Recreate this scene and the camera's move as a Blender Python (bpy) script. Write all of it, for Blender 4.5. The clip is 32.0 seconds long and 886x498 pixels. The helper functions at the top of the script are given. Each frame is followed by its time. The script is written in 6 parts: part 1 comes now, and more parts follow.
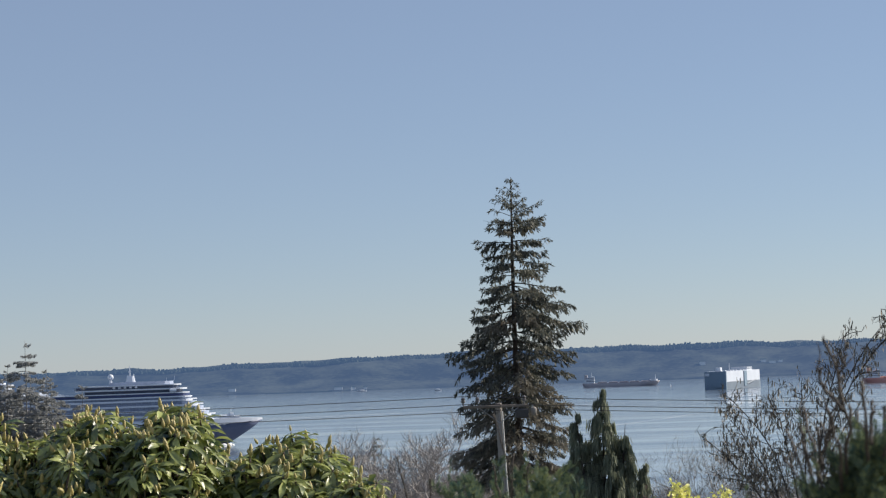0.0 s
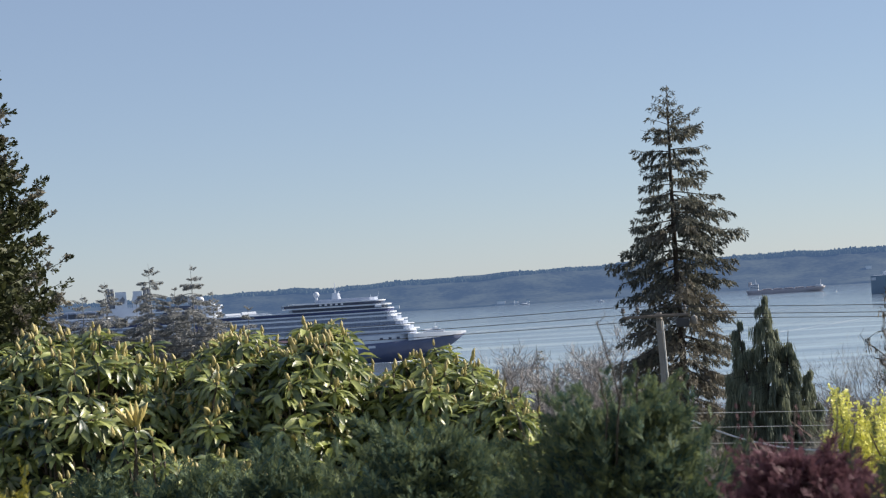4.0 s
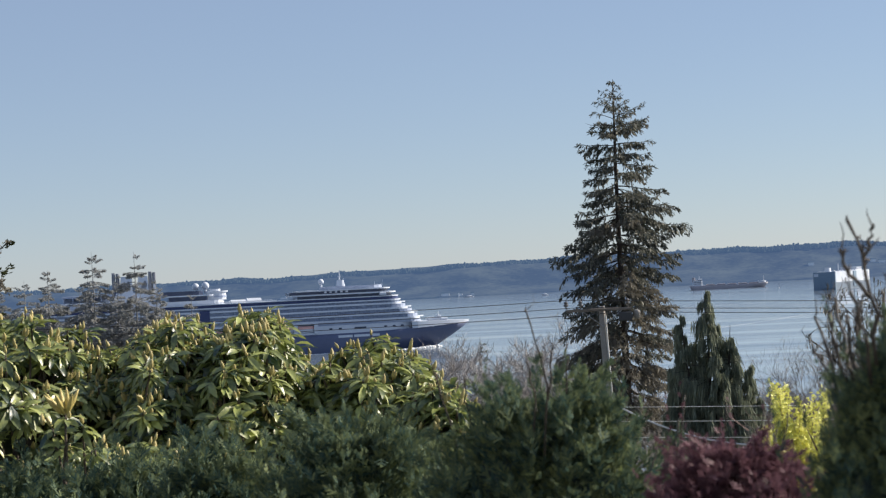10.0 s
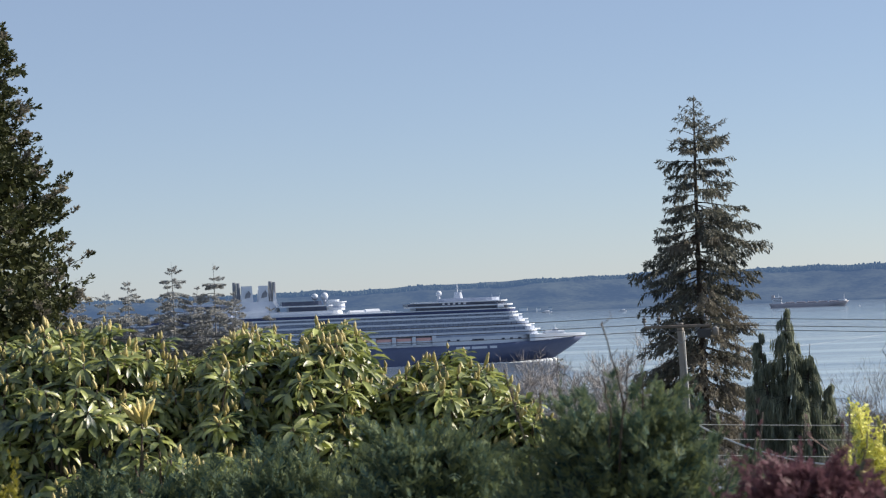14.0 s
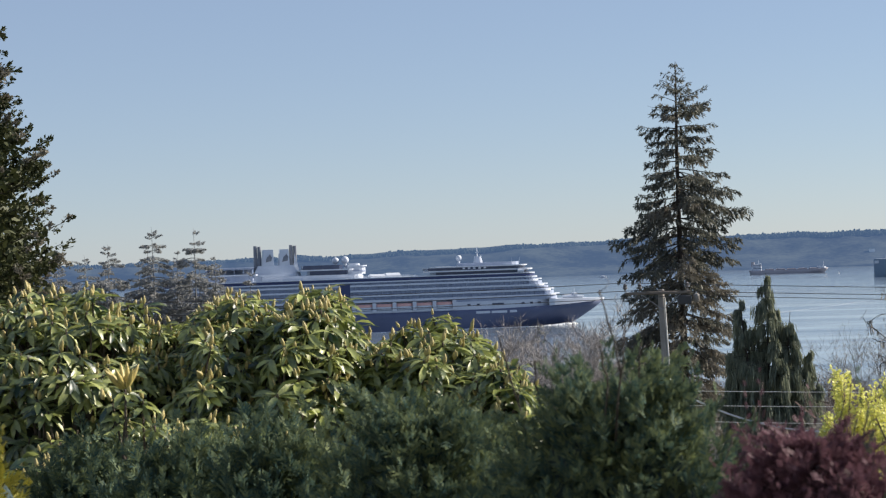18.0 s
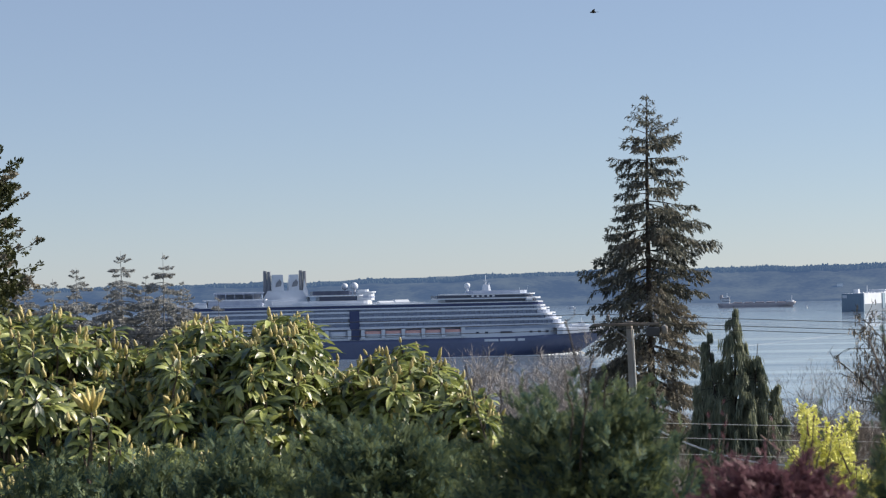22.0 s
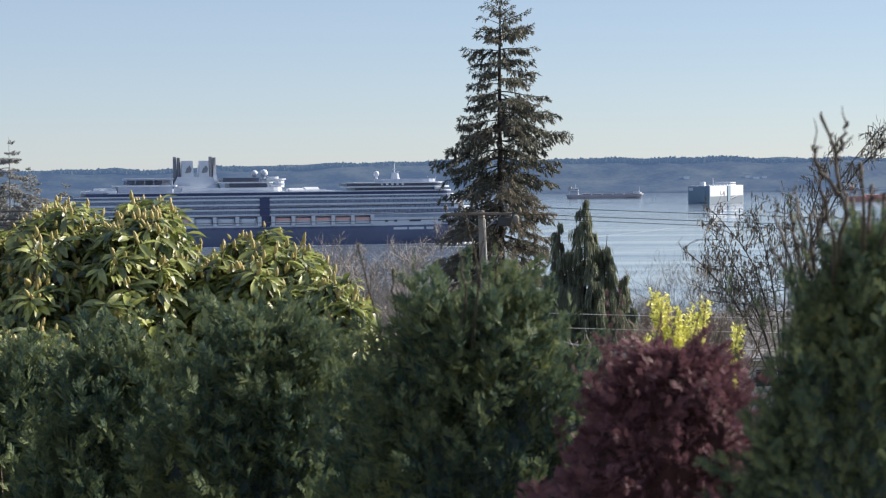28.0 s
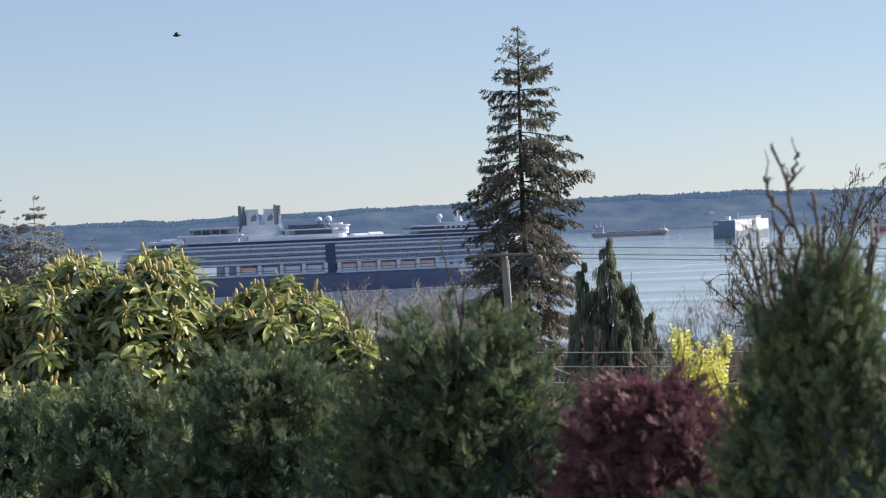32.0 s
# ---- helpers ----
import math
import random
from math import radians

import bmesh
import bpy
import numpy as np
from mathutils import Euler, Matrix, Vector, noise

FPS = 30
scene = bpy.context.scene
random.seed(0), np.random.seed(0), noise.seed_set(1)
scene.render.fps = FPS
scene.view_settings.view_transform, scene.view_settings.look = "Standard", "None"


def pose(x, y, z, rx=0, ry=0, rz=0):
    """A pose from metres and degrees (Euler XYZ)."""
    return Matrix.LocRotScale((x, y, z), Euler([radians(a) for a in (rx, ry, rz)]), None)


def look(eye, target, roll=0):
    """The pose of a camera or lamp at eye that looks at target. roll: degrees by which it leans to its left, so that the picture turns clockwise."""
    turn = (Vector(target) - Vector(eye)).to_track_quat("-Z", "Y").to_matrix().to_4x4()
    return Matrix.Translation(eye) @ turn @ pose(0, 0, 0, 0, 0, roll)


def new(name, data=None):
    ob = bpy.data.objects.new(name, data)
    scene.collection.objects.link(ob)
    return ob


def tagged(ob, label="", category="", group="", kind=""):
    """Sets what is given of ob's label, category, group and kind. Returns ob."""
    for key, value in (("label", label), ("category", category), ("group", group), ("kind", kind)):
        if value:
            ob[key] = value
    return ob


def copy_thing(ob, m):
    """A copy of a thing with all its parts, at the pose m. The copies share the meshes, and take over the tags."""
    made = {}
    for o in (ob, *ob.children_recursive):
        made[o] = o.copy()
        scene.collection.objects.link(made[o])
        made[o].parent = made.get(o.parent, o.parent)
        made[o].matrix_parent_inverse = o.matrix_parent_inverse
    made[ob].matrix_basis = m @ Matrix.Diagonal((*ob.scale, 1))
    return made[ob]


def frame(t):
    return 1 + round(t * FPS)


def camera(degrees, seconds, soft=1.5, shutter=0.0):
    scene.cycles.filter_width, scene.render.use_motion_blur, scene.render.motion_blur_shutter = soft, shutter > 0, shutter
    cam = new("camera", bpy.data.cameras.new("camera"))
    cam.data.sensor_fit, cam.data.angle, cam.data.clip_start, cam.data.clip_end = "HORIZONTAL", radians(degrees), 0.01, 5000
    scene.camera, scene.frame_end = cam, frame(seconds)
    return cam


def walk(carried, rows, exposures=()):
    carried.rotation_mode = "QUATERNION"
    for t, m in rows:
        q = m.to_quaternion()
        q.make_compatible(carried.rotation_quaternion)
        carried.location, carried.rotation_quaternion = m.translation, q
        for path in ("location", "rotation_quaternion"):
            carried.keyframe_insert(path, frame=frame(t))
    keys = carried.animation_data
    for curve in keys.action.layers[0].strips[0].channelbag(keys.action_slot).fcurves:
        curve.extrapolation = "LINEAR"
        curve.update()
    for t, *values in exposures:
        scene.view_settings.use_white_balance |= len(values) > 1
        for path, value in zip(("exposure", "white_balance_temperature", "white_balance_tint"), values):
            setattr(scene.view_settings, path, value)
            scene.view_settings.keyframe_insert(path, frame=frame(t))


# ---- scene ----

LENS = 25.0
SOFT = 1.25
EXPOSURES = [(0, 0.48, 6570, 10), (1, 0.34, 6520, 10), (2, 0.45, 6570, 10), (3, 0.57, 6580, 10), (6, 0.72, 6590, 10.5), (10, 0.63, 6590, 10.5), (13, 0.73, 6600, 10.5), (17, 0.64, 6600, 10.5), (20, 0.74, 6620, 10.5), (23, 0.65, 6620, 10.5), (24.5, 0.73, 6640, 10.5), (27, 0.84, 6720, 11), (28, 0.86, 6740, 11), (32, 0.88, 6720, 11)]
PATH = [
    (0, pose(-0.040, -0.305, 44.055, 93.402, 1.999, 0.420)), (0.5, pose(-0.022, -0.285, 44.059, 93.868, 2.256, 0.585)),
    (1, pose(-0.006, -0.283, 44.059, 93.931, 2.435, 1.145)), (1.5, pose(0.013, -0.268, 44.057, 93.623, 2.698, 2.032)),
    (2, pose(0.033, -0.258, 44.048, 93.071, 3.090, 2.990)), (2.5, pose(0.040, -0.259, 44.053, 92.471, 3.189, 3.762)),
    (3, pose(0.059, -0.251, 44.046, 91.943, 3.302, 4.371)), (3.5, pose(0.078, -0.239, 44.045, 91.498, 3.334, 4.870)),
    (5.5, pose(0.126, -0.095, 44.023, 90.695, 3.890, 5.354)), (6, pose(0.127, -0.089, 44.025, 90.709, 4.041, 4.959)),
    (6.5, pose(0.129, -0.084, 44.026, 90.746, 3.989, 4.356)), (7, pose(0.136, -0.077, 44.024, 90.800, 3.751, 3.550)),
    (7.5, pose(0.137, -0.065, 44.025, 90.910, 3.397, 2.682)), (8, pose(0.136, -0.055, 44.026, 91.053, 3.052, 2.047)),
    (8.5, pose(0.132, -0.062, 44.026, 91.213, 2.892, 1.849)), (9, pose(0.130, -0.067, 44.026, 91.250, 2.826, 2.142)),
    (9.5, pose(0.129, -0.077, 44.026, 91.105, 2.802, 2.755)), (10, pose(0.125, -0.081, 44.023, 90.827, 2.871, 3.481)),
    (10.5, pose(0.127, -0.085, 44.025, 90.576, 2.968, 4.197)), (11, pose(0.128, -0.088, 44.025, 90.443, 3.094, 4.750)),
    (11.5, pose(0.128, -0.073, 44.024, 90.456, 3.246, 5.151)), (12, pose(0.126, -0.062, 44.023, 90.533, 3.302, 5.391)),
    (12.5, pose(0.120, -0.062, 44.024, 90.645, 3.241, 5.537)), (13, pose(0.126, -0.070, 44.023, 90.815, 3.033, 5.615)),
    (13.5, pose(0.128, -0.056, 44.021, 91.060, 2.658, 5.667)), (14, pose(0.128, -0.045, 44.019, 91.335, 2.202, 5.718)),
    (14.5, pose(0.120, -0.049, 44.018, 91.619, 1.767, 5.747)), (16.5, pose(0.107, 0.009, 44.027, 91.240, 1.967, 5.265)),
    (17, pose(0.103, 0.009, 44.026, 90.948, 2.044, 5.205)), (17.5, pose(0.097, 0.007, 44.024, 90.641, 2.028, 5.202)),
    (18, pose(0.090, 0.018, 44.022, 90.330, 1.991, 5.152)), (18.5, pose(0.091, 0.026, 44.019, 90.029, 2.043, 5.029)),
    (19, pose(0.101, 0.023, 44.017, 89.835, 2.128, 4.847)), (19.5, pose(0.101, 0.012, 44.019, 89.875, 2.115, 4.718)),
    (20, pose(0.106, -0.005, 44.019, 90.124, 1.999, 4.697)), (20.5, pose(0.105, 0.003, 44.021, 90.464, 1.800, 4.742)),
    (21, pose(0.109, -0.004, 44.021, 90.771, 1.514, 4.741)), (21.5, pose(0.103, -0.007, 44.020, 90.989, 1.284, 4.580)),
    (22, pose(0.095, 0.003, 44.021, 91.125, 1.142, 4.269)), (22.5, pose(0.102, -0.008, 44.023, 91.198, 1.164, 3.877)),
    (23, pose(0.082, -0.007, 44.029, 91.279, 1.277, 3.584)), (23.5, pose(0.053, 0.018, 44.032, 91.291, 1.424, 3.538)),
    (24, pose(0.048, 0.021, 44.031, 91.213, 1.552, 3.889)), (24.5, pose(0.039, 0.018, 44.025, 90.955, 1.601, 4.400)),
    (26.5, pose(-0.018, -0.006, 44.002, 88.674, 0.868, 2.775)), (27, pose(-0.019, 0.002, 43.997, 88.214, 0.711, 1.693)),
    (27.5, pose(-0.010, 0.008, 43.997, 87.972, 0.582, 0.754)), (28, pose(-0.002, 0.004, 43.999, 87.887, 0.550, -0.020)),
    (28.5, pose(0.004, 0.005, 44.003, 87.973, 0.475, -0.522)), (29, pose(0.007, 0.010, 44.009, 88.222, 0.507, -0.651)),
    (29.5, pose(0.024, 0.015, 44.017, 88.648, 0.704, -0.416)), (30, pose(0.047, 0.019, 44.006, 88.989, 1.044, 0.027)),
    (30.5, pose(0.057, 0.002, 44.003, 89.092, 1.535, 0.456)), (31, pose(0.071, -0.076, 44.022, 88.955, 1.924, 0.598)),
    (31.5, pose(0.089, -0.083, 44.019, 88.828, 2.132, 0.601)), (32, pose(0.098, -0.015, 43.995, 89.129, 2.287, 0.686)),
]
cam = camera(LENS, 32.0, soft=SOFT)
cam.data.dof.use_dof, cam.data.dof.focus_distance, cam.data.dof.aperture_fstop = True, 400.0, 16.0
walk(cam, PATH, EXPOSURES)

# ---- light ----
SUN_AZ, SUN_EL = 67.0, 33.0
EYE = 44.0
world = bpy.data.worlds.new("sky")
scene.world = world
world.use_nodes = True
wn = world.node_tree.nodes
sky = wn.new("ShaderNodeTexSky")
sky.sky_type = "NISHITA"
sky.sun_disc = False
sky.sun_elevation = radians(SUN_EL)
sky.sun_rotation = radians(SUN_AZ)
sky.altitude = 1800
sky.air_density = 1.0
sky.dust_density = 0.5
sky.ozone_density = 2.5
wn["Background"].inputs["Strength"].default_value = 0.072
haze = wn.new("ShaderNodeVectorMath")
haze.operation = "MULTIPLY_ADD"
haze.inputs[1].default_value = (0.49, 0.495, 0.508)
haze.inputs[2].default_value = (1.55, 1.90, 2.62)
world.node_tree.links.new(sky.outputs[0], haze.inputs[0])
world.node_tree.links.new(haze.outputs[0], wn["Background"].inputs["Color"])

sun_data = bpy.data.lights.new("sun", "SUN")
sun_data.energy, sun_data.angle, sun_data.color = 5.0, radians(0.6), (1.0, 0.91, 0.78)
sun = new("sun", sun_data)
sun_from = Vector((math.sin(radians(SUN_AZ)) * math.cos(radians(SUN_EL)), math.cos(radians(SUN_AZ)) * math.cos(radians(SUN_EL)), math.sin(radians(SUN_EL))))
sun.matrix_world = look(sun_from * 100, (0, 0, 0))


# ---- materials ----
def mat(name, dark, light, rough=0.6, scale=4.0, fine=40.0, bump=0.2, metal=0.0, island=False, per_object=0.0, lucent=0.0, gloss=0.5, object_space=True):
    """A surface with colour that varies at two scales, and fine relief."""
    m = bpy.data.materials.new(name)
    m.use_nodes = True
    n, l = m.node_tree.nodes, m.node_tree.links
    b = n["Principled BSDF"]
    coord = n.new("ShaderNodeTexCoord")
    src = coord.outputs["Object"] if object_space else coord.outputs["Generated"]
    big, small = n.new("ShaderNodeTexNoise"), n.new("ShaderNodeTexNoise")
    big.inputs["Scale"].default_value, small.inputs["Scale"].default_value = scale, fine
    big.inputs["Detail"].default_value, small.inputs["Detail"].default_value = 4, 3
    for t in (big, small):
        l.new(src, t.inputs["Vector"])
    add = n.new("ShaderNodeMath")
    add.operation = "MULTIPLY_ADD"
    l.new(small.outputs["Fac"], add.inputs[0])
    add.inputs[1].default_value = 0.45
    l.new(big.outputs["Fac"], add.inputs[2])
    last = add.outputs[0]
    if island or per_object:
        info = n.new("ShaderNodeNewGeometry") if island else n.new("ShaderNodeObjectInfo")
        r = n.new("ShaderNodeMath")
        r.operation = "MULTIPLY_ADD"
        l.new(info.outputs["Random Per Island" if island else "Random"], r.inputs[0])
        r.inputs[1].default_value = 0.55 if island else per_object
        l.new(last, r.inputs[2])
        last = r.outputs[0]
    ramp = n.new("ShaderNodeMapRange")
    ramp.inputs["From Min"].default_value = 0.45
    ramp.inputs["From Max"].default_value = 1.0 + (0.5 if island else per_object)
    l.new(last, ramp.inputs["Value"])
    mix = n.new("ShaderNodeMix")
    mix.data_type = "RGBA"
    l.new(ramp.outputs[0], mix.inputs["Factor"])
    mix.inputs["A"].default_value, mix.inputs["B"].default_value = (*dark, 1), (*light, 1)
    l.new(mix.outputs["Result"], b.inputs["Base Color"])
    b.inputs["Roughness"].default_value, b.inputs["Metallic"].default_value = rough, metal
    b.inputs["Specular IOR Level"].default_value = gloss
    if bump:
        bp = n.new("ShaderNodeBump")
        bp.inputs["Strength"].default_value, bp.inputs["Distance"].default_value = bump, 1.0 / fine
        l.new(small.outputs["Fac"], bp.inputs["Height"])
        l.new(bp.outputs["Normal"], b.inputs["Normal"])
    if lucent:
        tr, ms = n.new("ShaderNodeBsdfTranslucent"), n.new("ShaderNodeMixShader")
        l.new(mix.outputs["Result"], tr.inputs["Color"])
        ms.inputs["Fac"].default_value = lucent
        l.new(b.outputs[0], ms.inputs[1])
        l.new(tr.outputs[0], ms.inputs[2])
        l.new(ms.outputs[0], n["Material Output"].inputs["Surface"])
    return m


def water_material():
    m = bpy.data.materials.new("sea_water")
    m.use_nodes = True
    n, l = m.node_tree.nodes, m.node_tree.links
    b = n["Principled BSDF"]
    coord = n.new("ShaderNodeTexCoord")
    b.inputs["IOR"].default_value = 1.33

    def noisy(scale_xyz, scale, detail):
        mp, t = n.new("ShaderNodeMapping"), n.new("ShaderNodeTexNoise")
        mp.inputs["Scale"].default_value = scale_xyz
        t.inputs["Scale"].default_value, t.inputs["Detail"].default_value = scale, detail
        l.new(coord.outputs["Object"], mp.inputs["Vector"])
        l.new(mp.outputs[0], t.inputs["Vector"])
        return t.outputs["Fac"]

    waves = noisy((1, 0.6, 1), 0.35, 5)
    swell = noisy((1, 0.5, 1), 0.05, 3)
    slick = noisy((0.25, 1.0, 1), 0.011, 5)
    streak = noisy((0.12, 1.0, 1), 0.022, 5)
    s = n.new("ShaderNodeMath")
    s.operation = "MULTIPLY"
    l.new(slick, s.inputs[0])
    l.new(streak, s.inputs[1])
    rough = n.new("ShaderNodeMapRange")
    rough.inputs["From Min"].default_value, rough.inputs["From Max"].default_value = 0.17, 0.34
    rough.inputs["To Min"].default_value, rough.inputs["To Max"].default_value = 0.17, 0.08
    l.new(s.outputs[0], rough.inputs["Value"])
    l.new(rough.outputs[0], b.inputs["Roughness"])
    # sky reflection put into the base colour: raised overall, paler in the slicks
    tone = n.new("ShaderNodeMix")
    tone.data_type = "RGBA"
    tone.inputs["A"].default_value, tone.inputs["B"].default_value = (0.075, 0.12, 0.18, 1), (0.21, 0.255, 0.315, 1)
    band = n.new("ShaderNodeMapRange")
    band.inputs["From Min"].default_value, band.inputs["From Max"].default_value = 0.17, 0.36
    l.new(s.outputs[0], band.inputs["Value"])
    l.new(band.outputs[0], tone.inputs["Factor"])
    l.new(tone.outputs["Result"], b.inputs["Base Color"])
    h = n.new("ShaderNodeMath")
    h.operation = "MULTIPLY_ADD"
    l.new(swell, h.inputs[0])
    h.inputs[1].default_value = 2.0
    l.new(waves, h.inputs[2])
    bp = n.new("ShaderNodeBump")
    strength = n.new("ShaderNodeMapRange")
    strength.inputs["From Min"].default_value, strength.inputs["From Max"].default_value = 0.17, 0.34
    strength.inputs["To Min"].default_value, strength.inputs["To Max"].default_value = 0.11, 0.03
    l.new(s.outputs[0], strength.inputs["Value"])
    l.new(strength.outputs[0], bp.inputs["Strength"])
    bp.inputs["Distance"].default_value = 0.5
    l.new(h.outputs[0], bp.inputs["Height"])
    l.new(bp.outputs["Normal"], b.inputs["Normal"])
    return m


def hill_material(name, dark, light, haze_glow, island=False):
    """Far wooded shore: a backdrop of distance, its blue air haze put in as emission."""
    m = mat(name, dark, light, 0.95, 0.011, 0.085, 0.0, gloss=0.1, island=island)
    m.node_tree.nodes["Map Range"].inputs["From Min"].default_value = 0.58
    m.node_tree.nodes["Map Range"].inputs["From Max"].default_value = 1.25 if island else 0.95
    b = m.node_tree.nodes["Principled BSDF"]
    b.inputs["Emission Color"].default_value = (*haze_glow, 1)
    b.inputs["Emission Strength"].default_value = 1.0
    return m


M_WATER = water_material()
# pale base colour stands in for bright sky mirrored in calm lines
M_SLICK = mat("pale_sheen_water", (0.30, 0.34, 0.38), (0.46, 0.50, 0.54), 0.25, 0.02, 0.3, 0.06)
# last colour of each: blue haze in front of the far shore, as emission
M_HILL = hill_material("hazed_far_forest", (0.003, 0.007, 0.009), (0.046, 0.054, 0.043), (0.035, 0.064, 0.127))
M_HILLTREE = hill_material("hazed_far_trees", (0.005, 0.011, 0.011), (0.030, 0.039, 0.031), (0.040, 0.071, 0.133), True)
M_FARWHITE = hill_material("hazed_far_buildings", (0.22, 0.22, 0.22), (0.4, 0.4, 0.39), (0.06, 0.09, 0.145))
M_GROUND = mat("earth_and_grass", (0.035, 0.04, 0.018), (0.09, 0.085, 0.05), 0.9, 0.3, 6)
M_BARK = mat("grey_brown_bark", (0.05, 0.04, 0.032), (0.13, 0.105, 0.085), 0.85, 3, 30, 0.6)
M_BARKDARK = mat("dark_bark", (0.028, 0.022, 0.018), (0.07, 0.055, 0.045), 0.85, 3, 30, 0.6)
M_TWIG = mat("bare_twig_bark", (0.13, 0.108, 0.09), (0.27, 0.228, 0.195), 0.8, 3, 60, 0.3)
M_TWIGDARK = mat("dark_grey_twig_bark", (0.032, 0.028, 0.026), (0.085, 0.074, 0.066), 0.8, 20, 150, 0.4)
# bark of the distant conifers, paled to grey-blue for haze
M_HAZYBARK = mat("haze_paled_conifer_bark", (0.17, 0.175, 0.18), (0.28, 0.285, 0.29), 0.85, 3, 30, 0.3)
M_TWIGRED = mat("red_brown_twigs", (0.075, 0.048, 0.042), (0.17, 0.115, 0.10), 0.8, 8, 60, 0.3)
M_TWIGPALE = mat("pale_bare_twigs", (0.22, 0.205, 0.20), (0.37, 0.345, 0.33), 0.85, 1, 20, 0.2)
M_NEEDLE = mat("fir_needles", (0.048, 0.058, 0.054), (0.20, 0.20, 0.16), 0.6, 1.2, 9, 0.0, island=True, lucent=0.28, gloss=0.35)
M_NEEDLEBROWN = mat("browning_needles", (0.115, 0.110, 0.095), (0.27, 0.25, 0.20), 0.7, 1.2, 9, 0.0, island=True, lucent=0.3, gloss=0.3)
M_FIRGREEN = mat("green_fir_needles", (0.016, 0.028, 0.014), (0.105, 0.115, 0.045), 0.6, 0.9, 7, 0.0, island=True, lucent=0.18, gloss=0.35)
# needle colour has the distance haze mixed in: pale blue-grey
M_HAZYCON = mat("haze_paled_conifer_needles", (0.20, 0.215, 0.225), (0.38, 0.39, 0.39), 0.7, 0.5, 4, 0.0, island=True, lucent=0.35, gloss=0.2)
M_WEEP = mat("weeping_cypress_sprays", (0.05, 0.078, 0.066), (0.36, 0.385, 0.27), 0.6, 1.0, 8, 0.0, island=True, lucent=0.3, gloss=0.3)
M_CEDAR = mat("hedge_cedar_sprays", (0.045, 0.092, 0.088), (0.19, 0.228, 0.102), 0.65, 3.5, 25, 0.0, island=True, lucent=0.28, gloss=0.12)
# dark blue-green core colour stands in for shade between the sprays
M_CEDARIN = mat("hedge_cedar_gap_shade", (0.018, 0.040, 0.050), (0.04, 0.068, 0.07), 0.9, 9, 60, 0.4)
M_LEAF = mat("rhododendron_leaf", (0.012, 0.045, 0.028), (0.44, 0.49, 0.15), 0.42, 6, 40, 0.12, island=True, lucent=0.3, gloss=1.0)
M_LEAFPART = mat("rhododendron_leaf_near", (0.012, 0.045, 0.028), (0.44, 0.49, 0.15), 0.42, 6, 40, 0.12, per_object=0.55, lucent=0.3, gloss=1.0)
for m in (M_LEAF, M_LEAFPART, M_CEDAR, M_NEEDLE):
    # stronger difference from leaf to leaf
    m.node_tree.nodes["Map Range"].inputs["From Min"].default_value = 0.68
    m.node_tree.nodes["Map Range"].inputs["From Max"].default_value = 1.36
M_BUD = mat("rhododendron_bud", (0.30, 0.26, 0.09), (0.48, 0.40, 0.17), 0.5, 8, 60, 0.2, per_object=0.3)
M_BUDREST = mat("rhododendron_bud_far", (0.34, 0.30, 0.10), (0.56, 0.46, 0.20), 0.5, 8, 60, 0.2, island=True)
M_FLOWERBUD = mat("yellow_flower_bud", (0.42, 0.34, 0.10), (0.62, 0.52, 0.2), 0.5, 8, 60, 0.2)
# near-black green of the solid core: shade between the leaves, put into colour
M_RHODIN = mat("rhododendron_painted_shade", (0.010, 0.02, 0.006), (0.03, 0.045, 0.014), 0.6, 6, 30, 0.3)
M_MAPLE = mat("purple_red_foliage", (0.080, 0.042, 0.058), (0.215, 0.115, 0.142), 0.6, 8, 50, 0.0, island=True, lucent=0.3, gloss=0.2)
# dark purple of the solid core stands in for shade in the gaps
M_MAPLEIN = mat("purple_gap_shade", (0.02, 0.007, 0.010), (0.045, 0.016, 0.018), 0.9, 9, 60, 0.3)
M_FORS = mat("yellow_blossom", (0.58, 0.59, 0.13), (0.88, 0.86, 0.34), 0.6, 6, 30, 0.0, island=True, lucent=0.3)
M_CATKIN = mat("catkins", (0.15, 0.13, 0.10), (0.3, 0.265, 0.21), 0.8, 6, 30, 0.0, island=True)
M_POLE = mat("weathered_pole_wood", (0.22, 0.205, 0.19), (0.42, 0.395, 0.37), 0.85, 0.8, 25, 0.5)
M_WIRE = mat("black_wire", (0.03, 0.03, 0.035), (0.06, 0.06, 0.065), 0.5, 2, 20, 0.0)
M_CABLE = mat("pale_cable", (0.5, 0.5, 0.49), (0.72, 0.72, 0.7), 0.35, 2, 20, 0.0)
M_PORC = mat("insulator_glaze", (0.10, 0.09, 0.09), (0.2, 0.19, 0.19), 0.25, 9, 60, 0.0)
M_STEEL = mat("galvanised_steel", (0.25, 0.26, 0.27), (0.42, 0.43, 0.44), 0.45, 4, 40, 0.1, metal=0.8)
# distance haze is mixed into the next two paints: paler blue, bluer white
M_SHIPBLUE = mat("haze_paled_blue_hull_paint", (0.08, 0.10, 0.18), (0.105, 0.13, 0.225), 0.4, 0.05, 0.6, 0.0)
M_SHIPWHITE = mat("white_ship_paint", (0.50, 0.545, 0.62), (0.62, 0.665, 0.74), 0.4, 0.06, 0.7, 0.0)
# grey-blue for trim, and for shade painted into balcony and boat-deck recesses
M_SHIPGREY = mat("ship_grey_and_recess_shade", (0.27, 0.32, 0.44), (0.38, 0.44, 0.56), 0.45, 0.2, 1.2, 0.0)
